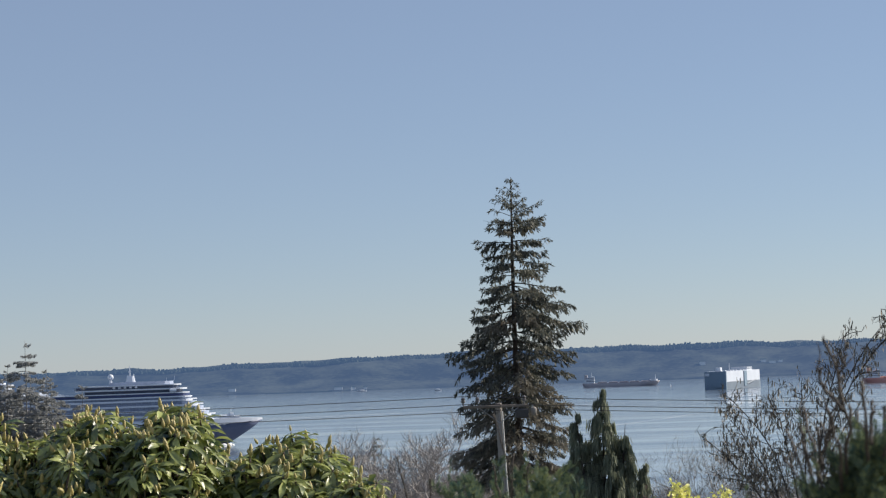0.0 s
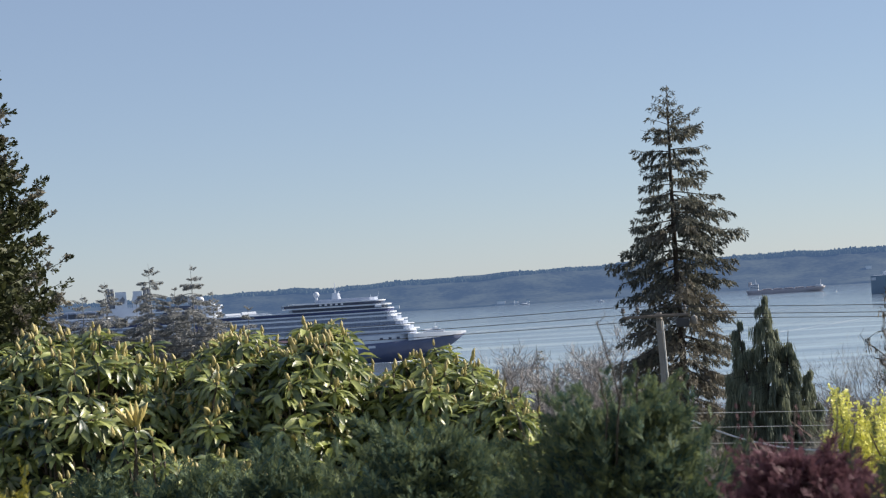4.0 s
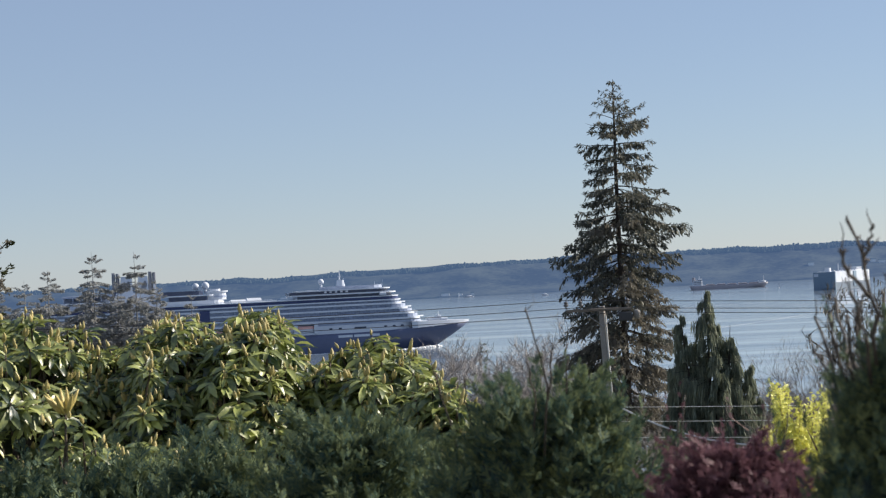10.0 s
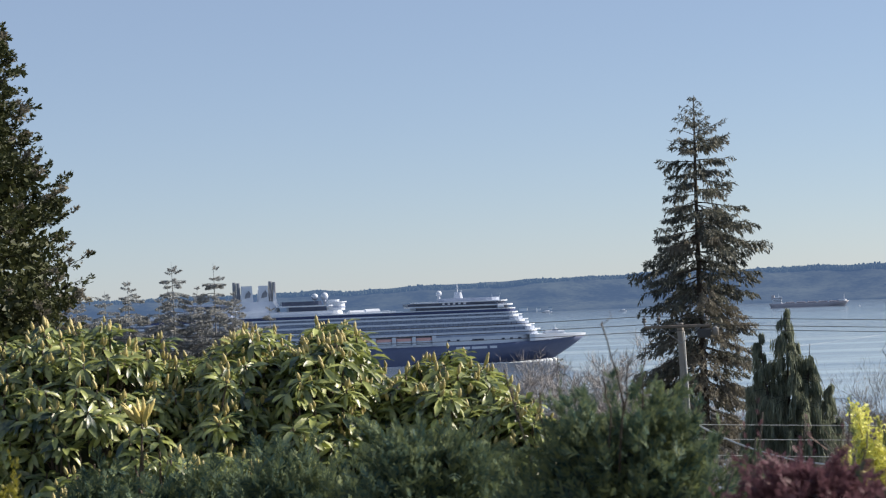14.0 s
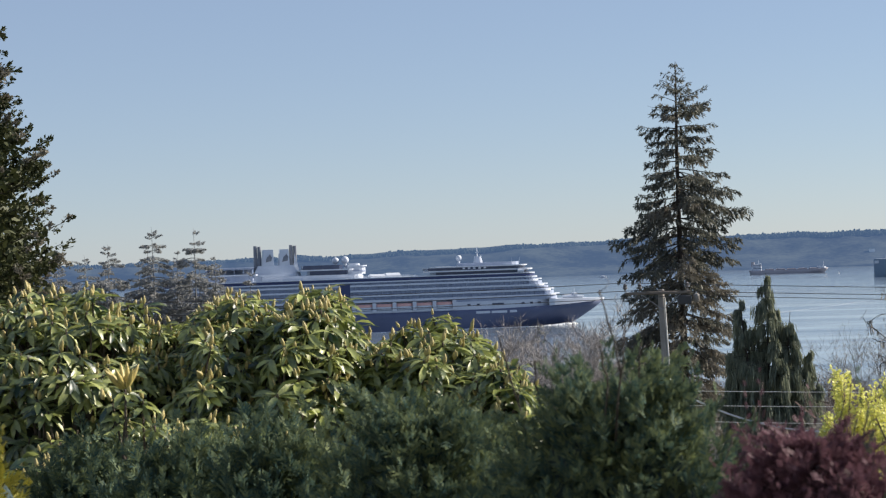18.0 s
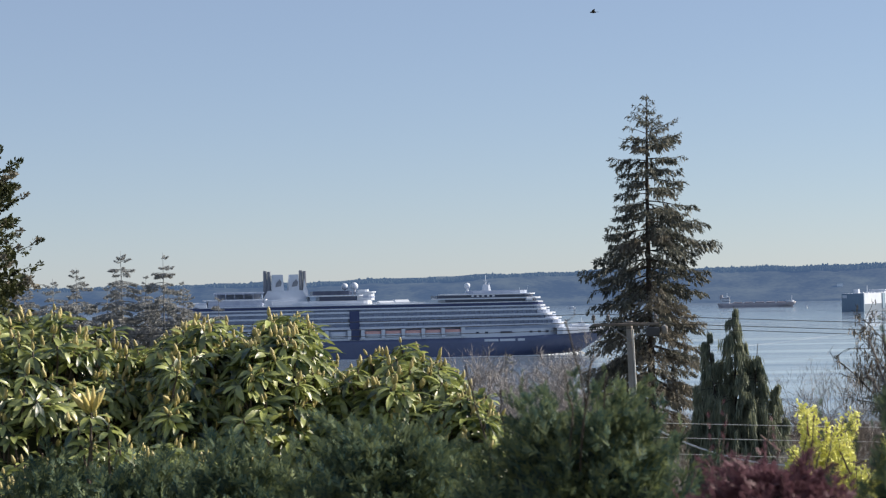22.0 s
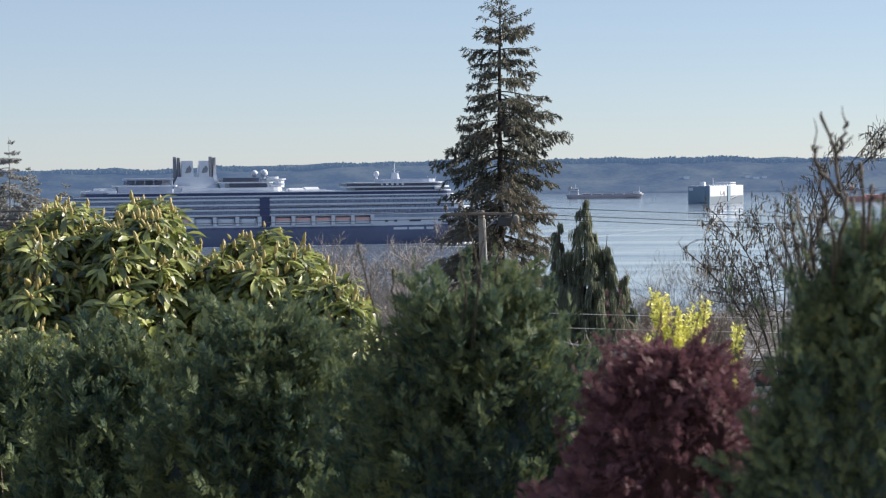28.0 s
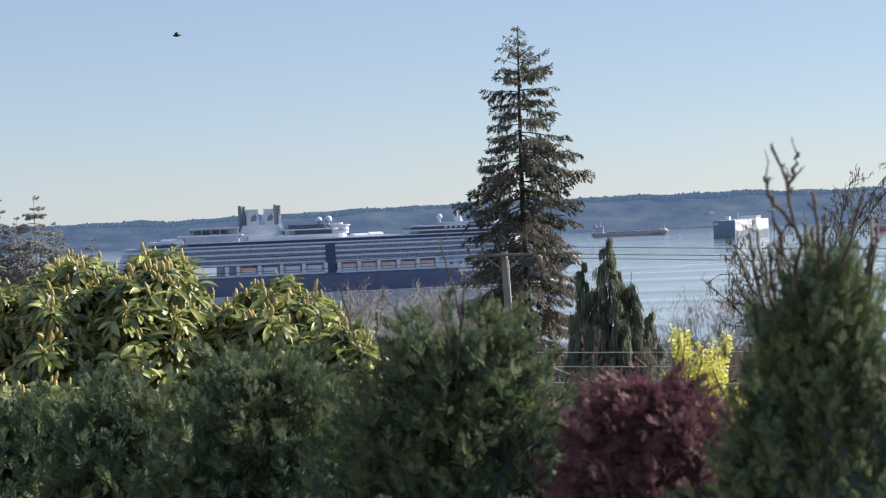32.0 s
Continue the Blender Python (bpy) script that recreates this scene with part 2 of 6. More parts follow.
M_SHIPGLASS = mat("dark_ship_glass", (0.03, 0.045, 0.09), (0.06, 0.08, 0.14), 0.15, 0.2, 1.5, 0.0)
M_SHIPNAVY = mat("navy_band_paint", (0.022, 0.035, 0.11), (0.038, 0.058, 0.15), 0.4, 0.1, 1.0, 0.0)
M_PIPE = mat("grey_exhaust_paint", (0.15, 0.165, 0.20), (0.22, 0.235, 0.27), 0.5, 0.2, 1.2, 0.0)
M_DECK = mat("pale_teak_deck", (0.35, 0.32, 0.28), (0.5, 0.46, 0.4), 0.7, 0.3, 3, 0.1)
# boat orange, paled in its colour for the haze
M_ORANGE = mat("haze_paled_orange_boat_paint", (0.66, 0.34, 0.30), (0.74, 0.44, 0.39), 0.4, 0.5, 4, 0.0)
M_FOAM = mat("white_foam", (0.6, 0.63, 0.66), (0.85, 0.87, 0.88), 0.9, 0.3, 2, 0.5)
# next three hull colours are greyed and paled with distance haze
M_REDHULL = mat("haze_greyed_red_hull_paint", (0.3, 0.29, 0.33), (0.37, 0.35, 0.385), 0.6, 0.05, 0.6, 0.0)
M_ORANGEHULL = mat("haze_paled_orange_red_hull_paint", (0.46, 0.2, 0.17), (0.55, 0.27, 0.23), 0.5, 0.05, 0.6, 0.0)
M_GREENHULL = mat("haze_paled_green_blue_hull_paint", (0.15, 0.22, 0.30), (0.19, 0.27, 0.35), 0.5, 0.05, 0.6, 0.0)
M_GREYHULL = mat("blue_grey_hull_paint", (0.14, 0.19, 0.26), (0.2, 0.25, 0.32), 0.5, 0.05, 0.6, 0.0)
M_PALEHULL = mat("blue_grey_side_paint", (0.12, 0.155, 0.20), (0.15, 0.19, 0.24), 0.5, 0.05, 0.6, 0.0)
M_ROOF = mat("grey_shingle_roof", (0.15, 0.16, 0.185), (0.27, 0.28, 0.31), 0.8, 1.0, 9, 0.4)
M_ROOFBROWN = mat("brown_shingle_roof", (0.09, 0.065, 0.05), (0.17, 0.13, 0.10), 0.85, 1.0, 9, 0.4)
M_WALL = mat("pale_house_wall", (0.42, 0.42, 0.41), (0.6, 0.59, 0.57), 0.8, 0.7, 12, 0.2)
M_STUCCO = mat("pale_stucco", (0.66, 0.64, 0.6), (0.8, 0.79, 0.76), 0.85, 1.2, 50, 0.3)
M_PANE = mat("window_glass", (0.02, 0.025, 0.03), (0.05, 0.06, 0.07), 0.1, 1, 9, 0.0)
M_BIRD = mat("dark_feathers", (0.02, 0.02, 0.022), (0.06, 0.058, 0.06), 0.7, 9, 60, 0.0)
M_YELLOWSHRUB = mat("yellow_green_shrub", (0.12, 0.13, 0.015), (0.38, 0.34, 0.05), 0.6, 8, 40, 0.0, island=True, lucent=0.3)


# ---- mesh helpers ----
rng = np.random.default_rng(7)


class Geo:
    """Gathers vertices and faces of one mesh."""

    def __init__(self):
        self.v, self.f, self.rows, self.n = [], [], [], 0

    def add(self, v, f):
        v = np.asarray(v, float).reshape(-1, 3)
        self.v.append(v)
        self.f.extend([tuple(int(i) + self.n for i in q) for q in f])
        self.n += len(v)
        return self

    def many(self, template, faces, turns, places, sizes):
        """Copies of a small form: turns (n,3,3), places (n,3), sizes (n,) or (n,3)."""
        t = np.asarray(template, float)
        sizes = np.asarray(sizes, float)
        sizes = sizes[:, None, None] if sizes.ndim == 1 else sizes[:, None, :]
        v = np.einsum("nij,nkj->nki", turns, t[None] * sizes) + np.asarray(places)[:, None, :]
        k = len(t)
        off = (np.arange(len(v)) * k + self.n)[:, None]
        for q in faces:
            self.rows.append(off + np.asarray(q)[None])
        self.v.append(v.reshape(-1, 3))
        self.n += len(v) * k
        return self

    def box(self, c, s, rz=0.0, bevel=0.0):
        x, y, z = s[0] / 2, s[1] / 2, s[2] / 2
        if bevel:
            b = min(bevel, x * 0.45, y * 0.45, z * 0.45)
            rings = [(x - b, y - b, -z), (x, y, -z + b), (x, y, z - b), (x - b, y - b, z)]
        else:
            rings = [(x, y, -z), (x, y, z)]
        v = [(sx * px, sy * py, pz) for px, py, pz in rings for sx, sy in ((-1, -1), (1, -1), (1, 1), (-1, 1))]
        f = [(0, 3, 2, 1)]
        for r in range(len(rings) - 1):
            for k in range(4):
                a, b2 = r * 4 + k, r * 4 + (k + 1) % 4
                f.append((a, b2, b2 + 4, a + 4))
        m = len(rings) * 4 - 4
        f.append((m, m + 1, m + 2, m + 3))
        v = np.array(v)
        ca, sa = math.cos(rz), math.sin(rz)
        v = np.stack([v[:, 0] * ca - v[:, 1] * sa, v[:, 0] * sa + v[:, 1] * ca, v[:, 2]], 1) + np.asarray(c, float)
        return self.add(v, f)

    def tube(self, pts, radii, sides=6):
        pts = np.asarray(pts, float)
        d = np.gradient(pts, axis=0)
        d /= np.linalg.norm(d, axis=1)[:, None] + 1e-9
        ref = np.array([0.0, 0, 1]) if abs(d[0, 2]) < 0.9 else np.array([1.0, 0, 0])
        a = np.cross(d, ref)
        a /= np.linalg.norm(a, axis=1)[:, None] + 1e-9
        b = np.cross(d, a)
        th = np.arange(sides) / sides * 2 * math.pi
        r = np.broadcast_to(np.asarray(radii, float), (len(pts),))
        v = pts[:, None] + r[:, None, None] * (np.cos(th)[None, :, None] * a[:, None] + np.sin(th)[None, :, None] * b[:, None])
        f = []
        for i in range(len(pts) - 1):
            for k in range(sides):
                p, q = i * sides + k, i * sides + (k + 1) % sides
                f.append((p, q, q + sides, p + sides))
        f.append(tuple(range(sides))[::-1])
        f.append(tuple(range((len(pts) - 1) * sides, len(pts) * sides)))
        return self.add(v.reshape(-1, 3), f)

    def prism(self, outline, z0, z1, inset=0.0):
        """An outline in the plan, counter-clockwise, drawn up from z0 to z1."""
        o = np.asarray(outline, float)
        c = o.mean(0)
        top = c + (o - c) * (1 - inset)
        k = len(o)
        v = np.concatenate([np.c_[o, np.full(k, z0)], np.c_[top, np.full(k, z1)]])
        f = [(i, (i + 1) % k, (i + 1) % k + k, i + k) for i in range(k)] + [tuple(range(k))[::-1], tuple(range(k, 2 * k))]
        return self.add(v, f)

    def turned(self, profile, centre=(0, 0, 0), sides=12):
        """A form turned about the upright axis: profile rows of (radius, height)."""
        th = np.arange(sides) / sides * 2 * math.pi
        v = [(r * math.cos(a), r * math.sin(a), z) for r, z in profile for a in th]
        f = []
        for i in range(len(profile) - 1):
            for k in range(sides):
                p, q = i * sides + k, i * sides + (k + 1) % sides
                f.append((p, q, q + sides, p + sides))
        f += [tuple(range(sides))[::-1], tuple(range((len(profile) - 1) * sides, len(profile) * sides))]
        return self.add(np.array(v) + np.asarray(centre, float), f)

    def mesh(self, name, material, smooth=False):
        me = bpy.data.meshes.new(name)
        v = np.concatenate(self.v)
        counts = [np.array([len(q) for q in self.f], np.int32)] + [np.full(len(q), q.shape[1], np.int32) for q in self.rows]
        loops = [np.array([i for q in self.f for i in q], np.int32)] + [q.astype(np.int32).ravel() for q in self.rows]
        counts, loops = np.concatenate(counts), np.concatenate(loops)
        me.vertices.add(len(v))
        me.vertices.foreach_set("co", v.astype(np.float32).ravel())
        me.loops.add(len(loops))
        me.loops.foreach_set("vertex_index", loops)
        me.polygons.add(len(counts))
        me.polygons.foreach_set("loop_start", np.r_[0, np.cumsum(counts)[:-1]].astype(np.int32))
        me.polygons.foreach_set("loop_total", counts)
        me.polygons.foreach_set("use_smooth", np.full(len(counts), smooth))
        me.materials.append(material)
        me.update(calc_edges=True)
        me.validate()
        return me


def part(name, geo, material, parent=None, label="", smooth=False, kind=""):
    ob = new(name, geo.mesh(name, material, smooth) if isinstance(geo, Geo) else geo)
    if parent is not None:
        ob.parent = parent
    return tagged(ob, label=label, kind=kind)


def thing(name, place, label, category, group="", kind="", rz=0.0):
    ob = new(name)
    ob.empty_display_size = 0.1
    ob.matrix_basis = pose(*place, 0, 0, rz)
    return tagged(ob, label, category, group, kind)


def turns(n, tilt_lo=0.0, tilt_hi=180.0, gen=None):
    """Random turns about z after a tilt about x, in degrees."""
    g = gen or rng
    a, b, c = g.uniform(0, 2 * math.pi, n), np.radians(g.uniform(tilt_lo, tilt_hi, n)), g.uniform(0, 2 * math.pi, n)
    return rot_z(a) @ rot_x(b) @ rot_z(c)


def rot_z(a):
    a = np.asarray(a, float)
    c, s, o, i = np.cos(a), np.sin(a), 0 * a, 0 * a + 1
    return np.stack([np.stack([c, -s, o], -1), np.stack([s, c, o], -1), np.stack([o, o, i], -1)], -2)


def rot_x(a):
    a = np.asarray(a, float)
    c, s, o, i = np.cos(a), np.sin(a), 0 * a, 0 * a + 1
    return np.stack([np.stack([i, o, o], -1), np.stack([o, c, -s], -1), np.stack([o, s, c], -1)], -2)


def along(d, twist):
    """Turns whose y axis lies along the directions d, twisted about it."""
    d = np.asarray(d, float)
    d = d / (np.linalg.norm(d, axis=1)[:, None] + 1e-9)
    ref = np.where(np.abs(d[:, 2:3]) > 0.95, np.array([[1.0, 0, 0]]), np.array([[0, 0, 1.0]]))
    x = np.cross(d, ref)
    x /= np.linalg.norm(x, axis=1)[:, None] + 1e-9
    z = np.cross(x, d)
    c, s = np.cos(twist)[:, None], np.sin(twist)[:, None]
    return np.stack([c * x + s * z, d, c * z - s * x], -1)


BLADE = [(-0.5, 0, 0), (0.5, 0, 0), (0.32, 1, 0.06), (-0.32, 1, 0.06)]
BLADE_F = [(0, 1, 2, 3)]
TUFT = [(-0.12, 0, 0), (0.12, 0, 0), (0.42, 0.55, 0.05), (0.05, 1.0, 0.0), (-0.05, 1.0, 0.0), (-0.42, 0.55, 0.05)]
TUFT_F = [(0, 1, 2, 5), (5, 2, 3, 4)]


# ---- the setting: ground, sea, far shore ----
def land_height(x, y):
    """Garden terrace at the house, then a slope down to the shore."""
    steps = [(-30, 41.2), (3, 41.0), (18, 40.4), (40, 38.2), (80, 33.6), (140, 25.5), (220, 15.5), (320, 6.0), (400, 1.5), (430, -1.5), (520, -4)]
    z = np.interp(y, [s[0] for s in steps], [s[1] for s in steps])
    return z + 0.35 * np.sin(x * 0.13) * np.clip((y - 15) / 60, 0, 1)


def build_ground():
    ys = np.r_[np.linspace(-30, 40, 24), np.linspace(48, 520, 50)]
    g, xs = Geo(), np.linspace(-1, 1, 61)
    v = []
    for y in ys:
        half = 90 + 1.1 * max(y, 0)
        v += [(x * half, y, float(land_height(x * half, y))) for x in xs]
    k = len(xs)
    f = [(r * k + c, r * k + c + 1, (r + 1) * k + c + 1, (r + 1) * k + c) for r in range(len(ys) - 1) for c in range(k - 1)]
    g.add(v, f)
    tagged(part("ground", g, M_GROUND, smooth=True), "sloping grassy hillside that falls to the shore", "ground", kind="structure")


def build_sea():
    g = Geo()
    ys = [250, 600, 1200, 2200, 3400, 4990]
    v = [(s * (900 + 0.55 * y), y, 0.0) for y in ys for s in (-1, -0.33, 0.33, 1)]
    f = [(r * 4 + c, r * 4 + c + 1, r * 4 + c + 5, r * 4 + c + 4) for r in range(len(ys) - 1) for c in range(3)]
    g.add(v, f)
    sea = tagged(part("water", g, M_WATER), "calm blue inlet with pale slicks and small waves", "sea", kind="structure")
    # long lines left on the water by currents and old wakes, sky sheen painted pale
    for x0, y0, x1, y1, bow, wide in ((60, 1290, 215, 1690, 40, 16), (-60, 1240, 120, 1225, 12, 9), (230, 1500, 520, 1560, 30, 12), (-330, 1900, 330, 2250, 70, 16), (-420, 1560, -60, 1640, 30, 10), (260, 2050, 620, 2120, 30, 14)):
        t = np.linspace(0, 1, 40)
        cx, cy = x0 + (x1 - x0) * t, y0 + (y1 - y0) * t + bow * (t * t - t) * 2 + 0.12 * wide * np.sin(t * 31 + x0)
        w = wide * np.sin(np.pi * t) ** 0.5 * (0.65 + 0.35 * np.sin(t * 17 + y0)) + 0.2
        v = np.concatenate([np.c_[cx, cy - w / 2, 0 * t + 0.03], np.c_[cx, cy + w / 2, 0 * t + 0.03]])
        part("current_line", Geo().add(v, [(i, i + 1, i + 41, i + 40) for i in range(39)]), M_SLICK, sea, "pale line on the water with painted sky sheen")


def crest(x):
    """Height of the far wooded ridge along the shore."""
    base = np.interp(x, [-2600, -1500, -1000, -700, -450, -200, -60, 250, 600, 900, 1400, 2600], [46, 60, 65, 64, 69, 74, 79, 80, 82, 77, 72, 62])
    return base + 1.6 * np.sin(x * 0.021) + 1.2 * np.sin(x * 0.047 + 1)


def shore_line(x):
    return 4430 + 30 * np.sin(x * 0.004) + 14 * np.sin(x * 0.017 + 2) + 25 * np.clip((-x - 200) / 500, 0, 1)


def build_far_shore():
    g = Geo()
    xs = np.linspace(-2500, 2500, 501)
    prof = [(0, -1), (4, 2.5), (18, 5), (60, 13), (120, 27), (180, 44), (235, 66), (300, 86), (380, 100), (440, 70)]
    v = []
    for dy, h in prof:
        for x in xs:
            y = shore_line(x) + dy
            k = h / 100
            z = crest(x) * k + (2.5 * noise.noise((x * 0.02, dy * 0.03, 0)) + 5 * noise.noise((x * 0.006, dy * 0.012, 4))) * min(1, dy / 60)
            v.append((x, y, z))
    n = len(xs)
    f = [(r * n + c, r * n + c + 1, (r + 1) * n + c + 1, (r + 1) * n + c) for r in range(len(prof) - 1) for c in range(n - 1)]
    g.add(v, f)
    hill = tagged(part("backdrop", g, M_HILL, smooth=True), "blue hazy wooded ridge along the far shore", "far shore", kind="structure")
    # the wood itself: many small crowns on the slope and along the crest
    r = np.random.default_rng(3)
    n = 8000
    x = r.uniform(-1500, 1500, n)
    dy = r.uniform(300, 380, n)
    y = shore_line(x) + dy
    z = crest(x) * np.interp(dy, [p[0] for p in prof], [p[1] for p in prof]) / 100 - 1.0
    s = np.where(r.random(n) < 0.1, r.uniform(6, 9, n), r.uniform(3.2, 6.0, n)) * np.where(dy > 330, 0.72, 1.2)
    crown = [(-0.5, 0, 0), (0, -0.5, 0), (0.5, 0, 0), (0, 0.5, 0), (-0.36, -0.1, 0.62), (0.05, -0.35, 0.66), (0.34, 0.05, 0.58), (0, 0.3, 0.6), (0, 0, 1)]
    cf = [(0, 1, 5, 4), (1, 2, 6, 5), (2, 3, 7, 6), (3, 0, 4, 7), (4, 5, 8), (5, 6, 8), (6, 7, 8), (7, 4, 8)]
    w = Geo().many(crown, cf, rot_z(r.uniform(0, 6.28, n)), np.c_[x, y, z], np.c_[s * r.uniform(0.9, 1.5, n), s * r.uniform(0.9, 1.5, n), s])
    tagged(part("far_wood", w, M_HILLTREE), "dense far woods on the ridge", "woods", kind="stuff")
    return hill


def build_far_buildings():
    r = random.Random(5)
    spots = [(-265, 4418, 26, 7, 8), (-232, 4412, 14, 5, 8), (-205, 4415, 9, 4, 6), (-640, 4520, 20, 6, 9), (-700, 4500, 16, 6, 9), (120, 4500, 14, 5, 7), (562, 4600, 18, 8, 9), (704, 4612, 16, 8, 9), (722, 4600, 20, 8, 9), (742, 4608, 13, 7, 9), (-505, 4470, 22, 7, 10)]
    for x, y, w, h, d in spots:
        w, h = w * 0.7, h * 0.75
        z = float(crest(x) * np.interp(y - shore_line(x), [0, 4, 18, 60, 120, 180, 235], [-1, 2.5, 5, 13, 27, 44, 66]) / 100)
        z = max(z, 0.3)
        b = thing("far_house", (x, y, z), "pale building among trees on the far shore", "house", "far buildings")
        g = Geo().box((0, 0, h / 2 - 1), (w, d, h + 2))
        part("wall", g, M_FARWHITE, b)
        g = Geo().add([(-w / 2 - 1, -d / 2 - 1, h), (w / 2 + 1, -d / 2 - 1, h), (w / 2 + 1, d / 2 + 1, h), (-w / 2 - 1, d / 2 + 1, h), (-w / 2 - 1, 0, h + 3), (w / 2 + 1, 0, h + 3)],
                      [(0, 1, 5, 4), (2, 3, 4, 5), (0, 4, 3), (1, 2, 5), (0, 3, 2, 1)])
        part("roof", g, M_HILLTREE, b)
    # low breakwater with a light at its end
    b = thing("breakwater", (-330, 4385, 0), "long low stone breakwater off the far shore", "breakwater")
    g = Geo()
    for i in range(20):
        g.box((-90 + i * 7.4, r.uniform(-1, 1), 0.6), (8.2, 7, 2.6 + r.uniform(-0.6, 0.6)), r.uniform(-0.1, 0.1), 0.8)
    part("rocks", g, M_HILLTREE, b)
    part("light_tower", Geo().turned([(1.1, 0), (0.9, 6), (1.2, 6.2), (1.2, 6.6), (0.7, 6.8), (0.6, 8.2), (0.1, 8.8)], (96, 0, 1)), M_FARWHITE, b)


def build_house_front():
    """Unseen pale house wall and balcony slab behind and under the eye, added to bounce sunlight forward."""
    g = Geo()
    for x, w in ((-5.6, 4.8), (0.0, 2.0), (5.6, 4.8)):
        g.box((x, -1.75, 44.4), (w, 0.3, 7.4))
    for x in (-2.1, 2.1):
        g.box((x, -1.75, 47.0), (2.2, 0.3, 2.2))
        g.box((x, -1.75, 41.55), (2.2, 0.3, 1.7))
    tagged(part("wall_north", g, M_STUCCO), "unseen pale stucco house wall with two openings, added for bounce light", "wall", kind="structure")
    tagged(part("wall_back", Geo().box((0, -6, 44.4), (16, 0.3, 7.4)), M_STUCCO), "unseen pale inner wall added behind the openings", "wall", kind="structure")
    tagged(part("floor", Geo().box((0, -0.75, 42.3), (9, 1.7, 0.2), 0, 0.02), M_POLE), "unseen weathered wooden balcony floor added under the eye", "floor", kind="structure")


build_house_front()
build_ground()
build_sea()
build_far_shore()
build_far_buildings()


# ---- ships ----
def plan(x0, x1, half, nose, tail=0.0, k=7):
    """Plan outline of a deck house from x0 (stern end) to x1 (bow end), with a rounded front."""
    a = np.linspace(-math.pi / 2, math.pi / 2, k)
    o = [(x1 - nose + nose * math.cos(t), half * math.sin(t)) for t in a]
    if tail:
        o += [(x0 + tail - tail * math.cos(t), -half * math.sin(t)) for t in a]
    else:
        o += [(x0, half), (x0, -half)]
    return o


def hull_mesh(length, beam, levels, rake, entry, sheer, stern_tuck=3.0):
    """Hull drawn through levels of z; the bow tip of the top level lies at x = 0."""
    g, v = Geo(), []
    st = np.r_[np.linspace(0, 0.55, 8), 0.62, 0.69, 0.76, 0.82, 0.87, 0.91, 0.945, 0.97, 0.988, 1.0]
    top = levels[-1]
    for z in levels:
        stem = -rake * (1 - z / top) ** 1.15
        tail = -length + stern_tuck * (1 - z / top)
        for s in st:
            x = tail + (stem - tail) * s
            d = max(stem - x, 0.0)
            fullness = entry * (1.25 - 0.5 * z / top)
            b = beam / 2 * min(1.0, (d / fullness) ** (0.75 - 0.15 * z / top) if d > 0 else 0.0)
            b = max(b, 0.15) * (0.94 + 0.06 * min(1, s * 9))
            zz = z + (sheer * max(0.0, (s - 0.72) / 0.28) ** 2 * (z / top))
            v.append((x, -b, zz))
        for s in st[::-1]:
            x = tail + (stem - tail) * s
            d = max(stem - x, 0.0)
            fullness = entry * (1.25 - 0.5 * z / top)
            b = beam / 2 * min(1.0, (d / fullness) ** (0.75 - 0.15 * z / top) if d > 0 else 0.0)
            b = max(b, 0.15) * (0.94 + 0.06 * min(1, s * 9))
            zz = z + (sheer * max(0.0, (s - 0.72) / 0.28) ** 2 * (z / top))
            v.append((x, b, zz))
    k = 2 * len(st)
    f = []
    for r in range(len(levels) - 1):
        f += [(r * k + c, r * k + (c + 1) % k, (r + 1) * k + (c + 1) % k, (r + 1) * k + c) for c in range(k)]
    f += [tuple(range(k))[::-1]]
    n, m = len(st), (len(levels) - 1) * k
    f += [(m + i, m + i + 1, m + k - 2 - i, m + k - 1 - i) for i in range(n - 1)]
    return g.add(v, f)


